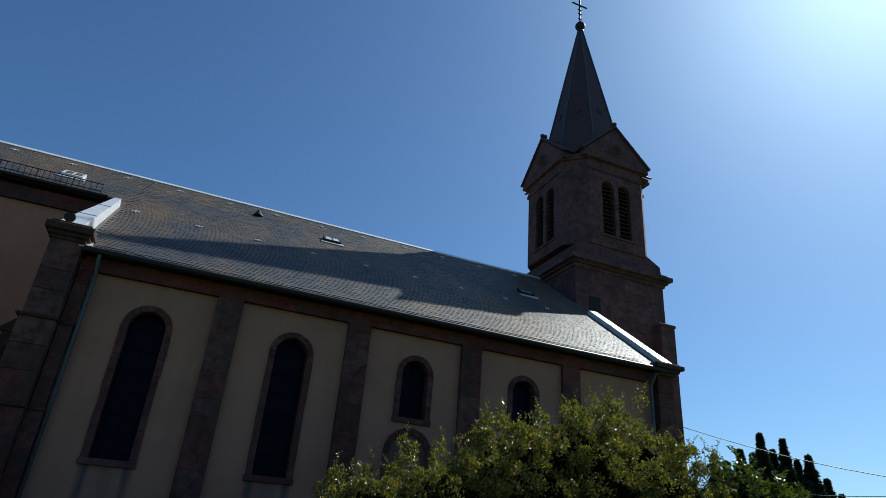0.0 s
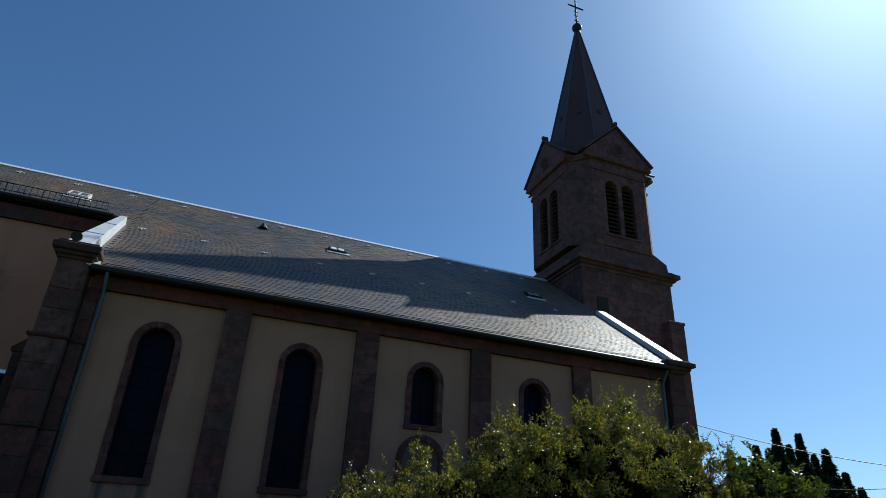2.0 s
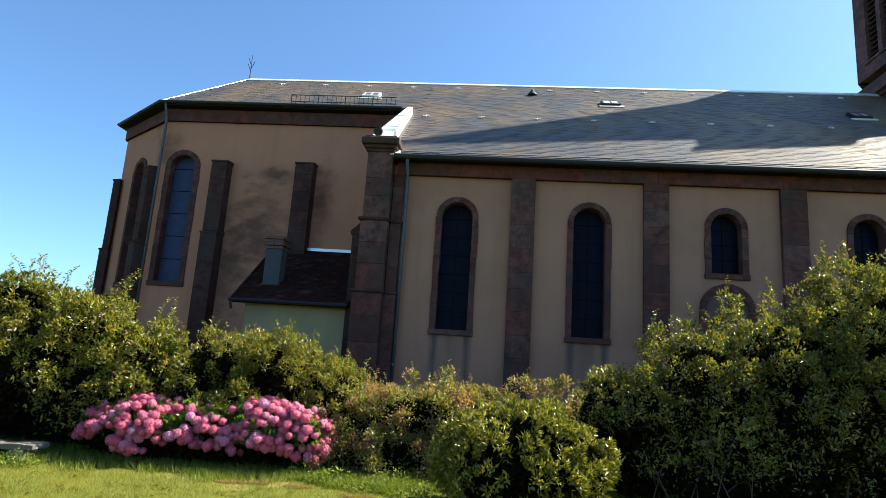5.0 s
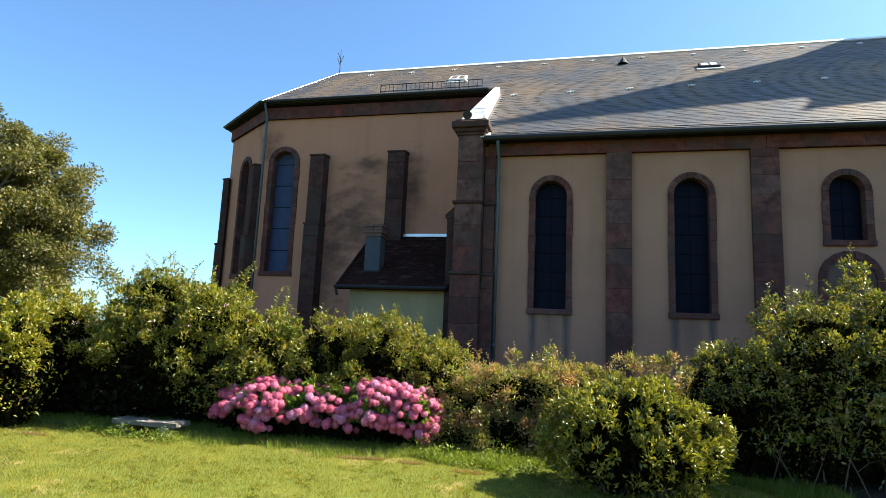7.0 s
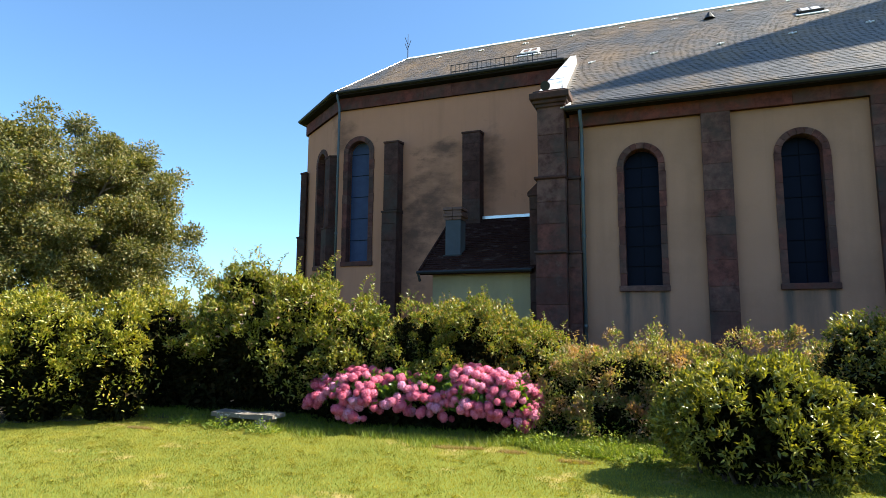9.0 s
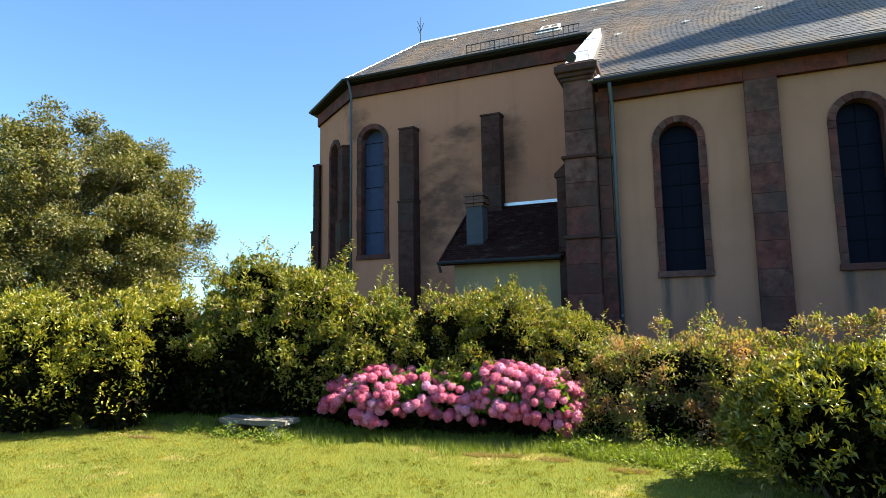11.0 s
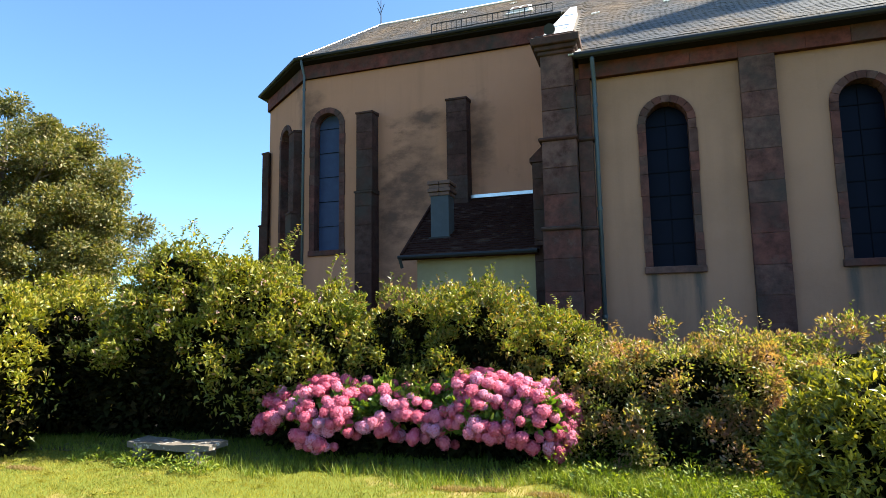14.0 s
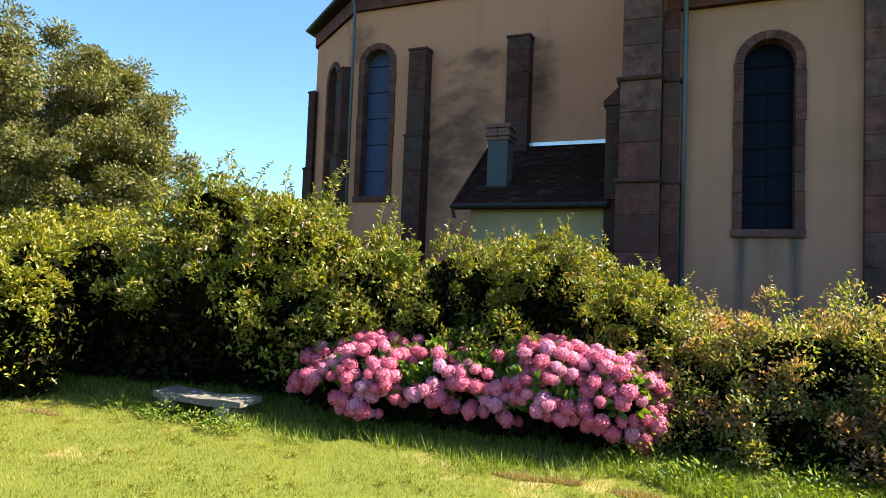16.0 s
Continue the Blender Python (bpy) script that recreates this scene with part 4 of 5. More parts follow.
# belfry walls with paired openings
BZ0, BZ1 = 11.3, 15.75
for side in range(8):
    if side % 2 == 0:
        m = Matrix.Translation((TX, TY, 0)) @ Matrix.Rotation(radians(45 * side), 4, "Z") @ Matrix.Translation((0, -2.2, 0))
        belfry = part("belfry_wall", wall_mesh(-1.38, 1.38, BZ0, BZ1, [(-0.42, 0.31, 11.9, 14.55), (0.42, 0.31, 11.9, 14.55)], 0.35, M_STONE_TOWER), M_STONE_TOWER, tower, "", m)
        for cx in (-0.42, 0.42):
            # near-black board stands for the unlit bell chamber behind the louvres
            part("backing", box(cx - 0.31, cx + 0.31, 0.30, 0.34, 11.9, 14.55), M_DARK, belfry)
            for q in range(13):
                z = 11.97 + 0.2 * q
                sl = box(-0.305, 0.305, -0.10, 0.10, -0.015, 0.015)
                part("louvre", sl, M_LOUVRE, belfry, "", Matrix.Translation((cx, 0.17, z)) @ Matrix.Rotation(radians(38), 4, "X"))
        part("sill", box(-0.88, 0.88, -0.06, 0.05, 11.78, 11.89, bevel=0.015), M_STONE_TOWER, belfry)
        part("string_course", box(-1.40, 1.40, -0.05, 0.02, 14.95, 15.08), M_STONE_TOWER, belfry)
        # gable
        g = prism([(-1.70, 15.62), (1.70, 15.62), (1.70, 15.78), (0.0, 17.45), (-1.70, 15.78)], -0.12, 0.25)
        gable = part("gable", g, M_STONE_TOWER, tower, "stone gable with a round blind opening", m)
        for s in (-1, 1):
            rk = bmesh.new()
            vs = [(s * 1.74, 15.80), (0, 17.5), (0, 17.62), (s * 1.87, 15.80)]
            prism(vs, -0.20, 1.0, rk)
            part("raking_cornice", rk, M_SLATE_SPIRE, gable)
        part("horizontal_cornice", box(-1.74, 1.74, -0.15, 0.1, 15.50, 15.64, bevel=0.02), M_STONE_TOWER, gable)
        part("roundel", tube([(0, -0.16, 16.25), (0, -0.11, 16.25)], 0.36, 18), M_STONE_TOWER, gable)
        part("roundel_ring", tube([(0, -0.165, 16.25), (0, -0.15, 16.25)], 0.27, 18), M_STONE_DARK, gable)
        part("crocket", box(-0.08, 0.08, -0.22, 0.1, 17.6, 17.78, bevel=0.03), M_SLATE_SPIRE, gable)
    else:
        m = Matrix.Translation((TX, TY, 0)) @ Matrix.Rotation(radians(45 * side), 4, "Z")
        # chamfer face lies at this distance from the axis
        d = (2.2 + 1.38) / math.sqrt(2)
        w = 0.82 * math.sqrt(2) / 2
        ch = part("chamfer_wall", box(-w, w, -d, -d + 0.3, BZ0, BZ1), M_STONE_TOWER, tower, "", m)
        part("chamfer_cornice", box(-w - 0.05, w + 0.05, -d - 0.1, -d + 0.3, 15.45, 15.72), M_STONE_TOWER, ch)


def octagon(r):
    return [(TX + r * math.cos(radians(22.5 + 45 * k)), TY + r * math.sin(radians(22.5 + 45 * k))) for k in range(8)]


part("spire_foot", ring_solid(eight(2.24, 0.85), 15.66, octagon(2.0), 16.4), M_SLATE_SPIRE, tower)
spire = part("spire", ring_solid(octagon(2.15), 15.75, octagon(0.10), 25.7), M_SLATE_SPIRE, tower, "slender eight-sided slate spire")
for k in range(8):
    a, b = octagon(2.17)[k], octagon(0.11)[k]
    part("hip_roll", tube([(*a, 15.75), (*b, 25.7)], 0.032, 6), M_PIPE, spire)
for k in (4, 5, 6):
    ang = radians(45 * k)
    part("spire_vent", box(-0.12, 0.12, -0.12, 0.1, -0.1, 0.14), M_SLATE_SPIRE, spire, "", Matrix.Translation((TX + 1.28 * math.cos(ang), TY + 1.28 * math.sin(ang), 19.1)) @ Matrix.Rotation(ang + radians(90), 4, "Z"))
bm = bmesh.new()
bmesh.ops.create_uvsphere(bm, u_segments=16, v_segments=10, radius=0.27)
part("ball", bm, M_IRON, tower, "dark metal ball under the cross", Matrix.Translation((TX, TY, 25.95)), True)
part("collar", tube([(TX, TY, 25.55), (TX, TY, 25.75)], 0.17, 12), M_IRON, tower)
cr = bmesh.new()
tube([(TX, TY, 26.1), (TX, TY, 28.3)], 0.045, 6, cr)
tube([(TX - 0.48, TY, 27.55), (TX + 0.48, TY, 27.55)], 0.045, 6, cr)
for z in (26.5, 26.9, 27.2):
    tube([(TX - 0.12, TY, z), (TX + 0.12, TY, z)], 0.03, 5, cr)
part("cross", cr, M_IRON, tower, "wrought-iron cross")
# tower buttress on the south side
stone_pier("buttress", tower, TX + 1.55, TX + 2.26, TY - 2.55, TY - 2.12, BASE, 8.2, M_STONE_TOWER, course=0.5)
part("weathering", box(TX + 1.5, TX + 2.3, TY - 2.6, TY - 2.12, 8.2, 8.32, bevel=0.02), M_STONE_TOWER, tower)

# ---- lean-to annex ----
annex = thing("annex", "small lean-to annex with brown tile roof against the choir", "annex")
AX0, AX1, AY0, AZ0, AZ1 = -5.25, -2.42, -0.12, 1.26, 3.25
part("wall", box(-5.0, -2.4, 0.15, 4.0, BASE, 1.28), M_PLASTER_PALE, annex, "pale yellowish plaster wall")
bm = plate([(AX0, AY0, AZ0), (AX1, AY0, AZ0), (AX1, CY - 0.02, AZ1), (-5.95, CY - 0.02, AZ1)], 0.10)
aroof = part("roof", bm, M_TILE, annex, "dark brown tile roof")
al = math.hypot(CY - AY0, AZ1 - AZ0)
slab_pieces("tile_covering", aroof, M_TILE, (AX0, AY0, AZ0), (1, 0, 0), (0, CY - AY0, AZ1 - AZ0), lambda u, v: u > -0.70 * v / al + 0.06, (-0.72, 2.83), (-0.03, al - 0.1), 0.18, 0.16, 0.02, seed=9, single="tile", singles=(18, 9.0))
part("verge", tube([(AX0, AY0, AZ0 + 0.03), (-5.95, CY - 0.03, AZ1 + 0.03)], 0.035, 6), M_TILE, annex)
side_wall = bmesh.new()
vs = [side_wall.verts.new(v) for v in ((-5.02, 0.19, BASE), (-5.02, 4.0, BASE), (-5.02, 4.0, 3.1), (-5.02, 0.19, 1.28), (-4.8, 0.19, BASE), (-4.8, 4.0, BASE), (-4.8, 4.0, 3.1), (-4.8, 0.19, 1.28))]
for f in ((0, 1, 2, 3), (7, 6, 5, 4), (0, 3, 7, 4), (1, 5, 6, 2), (3, 2, 6, 7), (0, 4, 5, 1)):
    side_wall.faces.new([vs[i] for i in f])
part("wall", side_wall, M_PLASTER_OLD, annex)
part("flashing", box(-5.95, -2.42, 3.90, 4.02, AZ1 - 0.02, AZ1 + 0.07), M_ZINC, annex, "pale zinc flashing along the wall")
part("gutter", tube([(AX0 - 0.05, AY0 - 0.05, AZ0 - 0.03), (AX1, AY0 - 0.05, AZ0 - 0.03)], 0.042, 8), M_GUTTER, annex)
part("gutter_end", tube([(AX0 - 0.02, AY0 - 0.05, AZ0 - 0.03), (AX0 + 0.02, AY0, AZ0 - 0.25)], 0.035, 8), M_GUTTER, annex)
chim = part("chimney", box(-4.95, -4.53, 0.90, 1.30, 1.4, 2.70), M_CHIMNEY, annex, "grey rendered chimney with brick cap")
for k, (g, z) in enumerate(((0.03, 2.70), (0.06, 2.785), (0.03, 2.87), (0.06, 2.955))):
    for a, b in ((0, 0.5), (0.5, 1)):
        x0_, x1_ = -4.95 - g, -4.53 + g
        part("cap_brick", box(x0_ + (x1_ - x0_) * a + 0.004, x0_ + (x1_ - x0_) * b - 0.004, 0.90 - g, 1.30 + g, z, z + 0.078, bevel=0.008), M_BRICK, chim)
part("chimney_flashing", box(-4.99, -4.49, 0.85, 0.898, 1.63, 1.77), M_GUTTER, chim)


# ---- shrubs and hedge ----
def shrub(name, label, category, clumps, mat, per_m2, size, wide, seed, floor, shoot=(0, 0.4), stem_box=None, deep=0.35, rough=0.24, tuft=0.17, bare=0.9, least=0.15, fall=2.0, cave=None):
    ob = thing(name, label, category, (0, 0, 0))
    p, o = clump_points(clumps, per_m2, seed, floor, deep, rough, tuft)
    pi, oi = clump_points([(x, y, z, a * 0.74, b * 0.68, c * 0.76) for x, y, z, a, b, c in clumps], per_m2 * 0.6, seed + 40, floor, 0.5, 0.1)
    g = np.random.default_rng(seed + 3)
    # inner shell is coloured near black, so its shade is in the material
    leaf_mesh("inner_foliage", ob, M_LEAF_SHADE, pi, oi, size * 1.6 * g.uniform(0.7, 1.25, len(pi)), wide * 1.4, seed + 2, label="inner leaves coloured near black for shade inside the crown")
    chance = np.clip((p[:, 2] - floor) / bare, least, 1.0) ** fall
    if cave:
        # between two places along the bed outer leaves thin out up to a height, baring the shade-dark ones
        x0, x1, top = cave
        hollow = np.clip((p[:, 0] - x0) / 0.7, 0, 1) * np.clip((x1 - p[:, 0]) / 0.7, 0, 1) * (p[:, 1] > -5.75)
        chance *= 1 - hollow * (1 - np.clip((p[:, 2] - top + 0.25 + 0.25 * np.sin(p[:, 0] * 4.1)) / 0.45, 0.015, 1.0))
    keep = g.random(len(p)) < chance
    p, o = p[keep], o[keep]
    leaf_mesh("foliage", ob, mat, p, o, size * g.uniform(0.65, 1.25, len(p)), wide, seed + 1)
    if shoot[0]:
        cell = np.round(p[:, :2] * 2.2).astype(int) @ np.array([1000, 1])
        order = np.lexsort((-p[:, 2], cell))
        first = order[np.concatenate([[True], np.diff(cell[order]) != 0])]
        crown = first[p[first, 2] > np.quantile(p[:, 2], 0.55)]
        pick = np.concatenate([g.permutation(crown)[:shoot[0]], g.choice(len(p), max(4, shoot[0] // 5))])
        shoots(ob, mat, p[pick], o[pick], shoot[1], size * 1.15, wide, seed + 9)
    if stem_box:
        stems(ob, *stem_box, seed + 4)
    return ob


G0 = -1.72
# tall yellow-green hedge along the lawn's far end
shrub("hedge", "tall yellow-green clipped garden hedge beside the lawn", "hedge",
      [(-8.55, -5.9, -0.85, 0.95, 0.75, 1.22), (-9.7, -6.4, -0.85, 1.1, 0.8, 1.25), (-11.3, -7.0, -0.9, 1.3, 0.9, 1.2), (-13.1, -7.6, -0.95, 1.4, 1.0, 1.2), (-8.5, -4.9, -0.75, 1.1, 0.8, 1.2), (-9.3, -4.3, -0.6, 1.5, 0.8, 1.1), (-15.0, -8.2, -0.9, 1.4, 1.0, 1.2), (-12.4, -4.9, -0.6, 1.9, 1.0, 1.1), (-8.7, -4.5, -1.4, 1.0, 0.5, 0.55), (-10.2, -4.7, -1.4, 1.2, 0.5, 0.55), (-12.0, -5.1, -1.4, 1.3, 0.5, 0.55), (-13.9, -5.7, -1.4, 1.3, 0.5, 0.55), (-15.8, -6.3, -1.4, 1.3, 0.5, 0.55)],
      M_LEAF_A, 1250, 0.074, 0.43, 11, G0, (50, 0.28), (-15, -8, -4.8, -4.3, G0, -0.6, 20), bare=1.3, least=0.2, cave=(-10.1, -6.0, -0.12))
weigela = shrub("weigela_shrub", "large arching green shrub with a few pale pink flowers", "shrub",
      [(-6.7, -4.6, -0.45, 1.05, 0.95, 1.25), (-5.6, -4.5, -0.5, 1.0, 0.9, 1.2), (-4.7, -4.3, -0.75, 0.85, 0.85, 1.15), (-7.5, -4.7, -0.8, 0.9, 0.85, 1.1), (-6.0, -4.0, -0.6, 1.2, 0.9, 1.2), (-5.25, -4.75, -0.75, 0.75, 0.6, 0.72), (-6.2, -4.9, -0.35, 0.85, 0.6, 0.75), (-7.1, -4.9, -0.5, 0.7, 0.55, 0.75), (-6.6, -4.2, -1.35, 0.9, 0.5, 0.5), (-5.3, -4.2, -1.35, 0.9, 0.5, 0.5), (-7.9, -4.4, -1.35, 0.9, 0.5, 0.5), (-5.9, -4.35, -1.42, 0.9, 0.5, 0.5), (-7.2, -4.45, -1.42, 0.9, 0.5, 0.5), (-6.5, -4.0, -1.3, 1.2, 0.5, 0.6), (-6.65, -4.75, 0.45, 0.55, 0.45, 0.6), (-5.8, -4.7, 0.3, 0.36, 0.4, 0.5)],
      M_LEAF_B, 1200, 0.077, 0.43, 21, G0 + 0.12, (70, 0.46), (-7.4, -4.6, -4.5, -3.9, G0, -0.4, 18), bare=1.2, least=0.15, cave=(-9.4, -5.4, -0.42))
shrub("bronze_shrub", "dense rounded green shrub with bronze leaf tips", "shrub",
      [(-3.5, -4.2, -0.75, 0.95, 0.85, 1.1), (-2.5, -4.1, -0.8, 0.95, 0.85, 1.1), (-1.6, -4.0, -0.95, 0.8, 0.85, 0.95), (-3.0, -3.6, -0.8, 1.3, 0.8, 1.1), (-4.75, -4.65, -0.85, 0.5, 0.45, 0.6)],
      M_LEAF_C, 1900, 0.059, 0.45, 31, G0, (45, 0.22), (-4, -1.4, -4.5, -3.8, G0, -0.5, 30))
shrub("bronze_hedge", "low tangled hedge of green and reddish-brown leaves", "hedge",
      [(-0.6, -4.0, -1.17, 0.95, 0.75, 0.92), (0.5, -3.95, -1.2, 0.95, 0.75, 0.92), (1.6, -3.9, -1.22, 0.95, 0.75, 0.92), (2.7, -3.8, -1.24, 0.95, 0.8, 0.93), (3.8, -3.6, -1.22, 1.0, 0.8, 0.95), (0.35, -4.5, -1.15, 0.7, 0.42, 0.4), (-1.0, -4.5, -1.1, 0.5, 0.4, 0.42), (-0.1, -4.5, -0.85, 0.8, 0.4, 0.38), (-1.1, -4.55, -1.52, 0.7, 0.5, 0.4), (-0.2, -4.6, -1.5, 0.8, 0.55, 0.48), (0.8, -4.6, -1.45, 0.8, 0.55, 0.5), (1.9, -4.5, -1.4, 0.9, 0.5, 0.5)],
      M_LEAF_D, 2200, 0.052, 0.48, 41, G0, (40, 0.2), (-1.2, 4, -4.3, -3.6, G0, -0.9, 40), 0.25, 0.40, 0.22, bare=0.2, least=0.6)
# round evergreen in front of the hedge
shrub("rhododendron", "rounded rhododendron bush with glossy yellow-green leaf rosettes", "shrub",
      [(1.40, -6.28, -1.14, 1.04, 0.74, 0.76), (2.15, -6.15, -1.2, 0.40, 0.5, 0.5)],
      M_LEAF_E, 1900, 0.08, 0.36, 51, G0, (0, 0.2), (0.7, 2.2, -6.6, -6.1, G0 - 0.03, -1.0, 18), 0.2, 0.16, 0.11, 0.5, 0.3)
# big dark spreading shrub
shrub("spreading_shrub", "large dark spreading shrub with glossy green leaves", "shrub",
      [(4.0, -5.0, -0.65, 0.95, 0.9, 1.45), (5.2, -4.8, -0.5, 1.2, 1.1, 1.8), (6.6, -4.6, 0.0, 1.4, 1.3, 2.0), (8.0, -4.4, 0.2, 1.5, 1.3, 2.2), (9.4, -4.3, 0.1, 1.4, 1.3, 2.2), (10.7, -4.3, -0.3, 1.2, 1.2, 2.0), (3.2, -5.0, -0.9, 0.75, 0.75, 1.05), (2.75, -4.9, -0.65, 0.5, 0.5, 0.75), (5.2, -4.6, -1.35, 1.3, 0.5, 0.6), (7.2, -4.4, -1.35, 1.4, 0.5, 0.6), (9.3, -4.2, -1.35, 1.4, 0.5, 0.6), (10.9, -4.1, -1.35, 1.0, 0.5, 0.6)],
      M_LEAF_F, 1900, 0.061, 0.45, 61, G0 + 0.1, (90, 0.3), (5.0, 10.5, -5.2, -4.2, G0, 0.4, 50), bare=1.7, least=0.12, fall=1.8)
dead = thing("dead_branch", "bare pale twigs with withered brown leaf tufts under the shrub", "branch")
g = np.random.default_rng(77)
tips = []
for k in range(9):
    bm = bmesh.new()
    foot = Vector((3.2 + 0.16 * k, -5.35 + 0.1 * math.sin(2.3 * k), -1.74))
    reach = Vector((g.uniform(-0.45, 0.35), g.uniform(-0.35, -0.1), g.uniform(0.75, 1.35)))
    sag = Vector((g.uniform(-0.15, 0.15), -0.12, -0.1))
    line = [foot + reach * f + sag * f * f for f in (0, 0.25, 0.5, 0.75, 1)]
    tube(line, 0.011, 5, bm, 0.004)
    for f in (0.4, 0.6, 0.8):
        a = foot + reach * f + sag * f * f
        e = a + Vector((g.uniform(-0.3, 0.3), g.uniform(-0.15, 0.1), g.uniform(0.05, 0.3)))
        tube([a, a.lerp(e, 0.5) + Vector((0, 0, 0.03)), e], 0.006, 4, bm, 0.002)
        if f > 0.5:
            tips.append(e)
    tips.append(line[-1])
    part("twig", bm, M_BARK, dead)
cs = np.concatenate([np.array(e) + g.normal(0, 1, (26, 3)) * np.array([0.10, 0.08, 0.04]) for e in tips])
leaf_mesh("leaves", dead, M_LEAF_C, cs, g.normal(0, 1, (len(cs), 3)) * 0.4, 0.08 * g.uniform(0.7, 1.2, len(cs)), 0.4, 78)
shrub("light_shrub", "green leafy shrub beside the large dark shrub", "shrub",
      [(11.9, -4.9, -0.15, 0.95, 0.95, 1.75), (12.7, -4.7, -0.5, 0.7, 0.8, 1.4)],
      M_LEAF_G, 550, 0.12, 0.45, 71, G0, (40, 0.4), (11.6, 12.6, -5.2, -4.6, G0, 0.2, 10))

# ---- hydrangea ----
hyd = thing("hydrangea_bush", "wide hydrangea bush covered in pink mophead flowers", "hydrangea")
HC = [(-4.68, -4.9, -1.31, 0.48, 0.42, 0.38), (-4.12, -4.99, -1.24, 0.58, 0.47, 0.42), (-3.52, -4.88, -1.25, 0.52, 0.42, 0.42), (-2.92, -4.86, -1.25, 0.53, 0.42, 0.41), (-2.31, -4.85, -1.17, 0.58, 0.47, 0.43), (-1.83, -4.89, -1.22, 0.49, 0.42, 0.42)]
p, o = clump_points(HC, 1100, 81, G0 + 0.03, 0.3, 0.16, 0.11)
g = np.random.default_rng(5)
# leaves below this height get the near-black colour, painting shade under the flowers
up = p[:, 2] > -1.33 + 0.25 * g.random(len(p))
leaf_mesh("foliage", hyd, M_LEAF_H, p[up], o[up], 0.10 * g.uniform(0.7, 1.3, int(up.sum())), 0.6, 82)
leaf_mesh("old_foliage", hyd, M_LEAF_SHADE, p[~up] * np.array([1, 1, 1]) + np.array([0, 0.14, 0]), o[~up], 0.12 * g.uniform(0.7, 1.3, int((~up).sum())), 0.6, 83, label="lower leaves coloured near black for shade under the flowers")


def flower_mesh(seed):
    q = random.Random(seed)
    verts, faces = [], []
    n = 160
    for i in range(n):
        z = 1 - 1.85 * (i + 0.5) / n
        a = i * 2.39996
        rr = math.sqrt(max(0, 1 - z * z))
        d = Vector((rr * math.cos(a), rr * math.sin(a), z))
        d = (d + Vector((q.gauss(0, 0.05), q.gauss(0, 0.05), q.gauss(0, 0.05)))).normalized()
        c = d * q.uniform(0.86, 1.12)
        s = d.orthogonal().normalized()
        s.rotate(Matrix.Rotation(q.uniform(0, 6.28), 3, d))
        t = d.cross(s)
        w = q.uniform(0.13, 0.175)
        b = len(verts)
        verts += [tuple(c + d * 0.02)] + [tuple(c + (s * math.cos(k * math.pi / 2) + t * math.sin(k * math.pi / 2)) * w * 1.15 - d * 0.07 * q.uniform(-1.0, 1.8)) for k in range(4)]
        faces += [(b, b + 1, b + 2), (b, b + 2, b + 3), (b, b + 3, b + 4), (b, b + 4, b + 1)]
    core = bmesh.new()
    bmesh.ops.create_icosphere(core, subdivisions=2, radius=0.80)
    core.verts.ensure_lookup_table()
    b = len(verts)
    verts += [tuple(v.co) for v in core.verts]
    faces += [tuple(b + v.index for v in f.verts) for f in core.faces]
    core.free()
    me = bpy.data.meshes.new("flower")
    me.from_pydata(verts, [], faces)
    me.materials.append(M_PETAL)
    me.materials.append(M_PETAL_DEEP)
    for f in me.polygons[n * 4:]:
        f.material_index = 1
    return me


FLOWERS = [flower_mesh(k) for k in range(4)]
q = random.Random(12)
placed = []
tries = 0
while len(placed) < 330 and tries < 60000:
    tries += 1
    c = HC[q.choice((0, 1, 1, 2, 3, 4, 4, 5))]
    d = Vector((q.gauss(0, 1), q.gauss(-0.55, 0.9), q.gauss(0.15, 0.7))).normalized()
    if d.y > 0.45 or d.z < -0.75:
        continue
    k = q.uniform(0.92, 1.2)
    pt = Vector((c[0] + d.x * c[3] * k, c[1] + d.y * c[4] * k, c[2] + d.z * c[5] * k))
    if pt.z < G0 + 0.30 + 0.1 * math.sin(pt.x * 5.0):
        continue
    # flowers hang in trusses with dark hollows between them
    if math.sin(pt.x * 9.0 + 2.0 * math.sin(pt.z * 8.0)) + math.sin(pt.z * 17.0 + pt.x * 4.0) < -0.45 - 1.2 * max(0.0, (pt.z + 1.2) * 3.0):
        continue
    if any(sum(((pt[i] - e[i]) / (e[3 + i] * 0.9)) ** 2 for i in range(3)) < 1 for e in HC if e is not c):
        continue
    if any((pt - w).length < 0.092 for w in placed):
        continue
    # leafy gap between the two halves
    if abs(pt.x + 3.12) < 0.6 and q.random() < (0.8 if pt.z > -1.12 or pt.z < -1.42 else 0.5):
        continue
    if pt.x < -5.08:
        continue
    placed.append(pt)
    r = q.uniform(0.052, 0.085)
    way = (d + Vector((0, 0, 0.5))).to_track_quat("Z", "Y")
    part("flower_head", q.choice(FLOWERS), M_PETAL, hyd, "", Matrix.LocRotScale(pt, way, (r, r * q.uniform(0.85, 1.1), r * q.uniform(0.7, 0.95))))

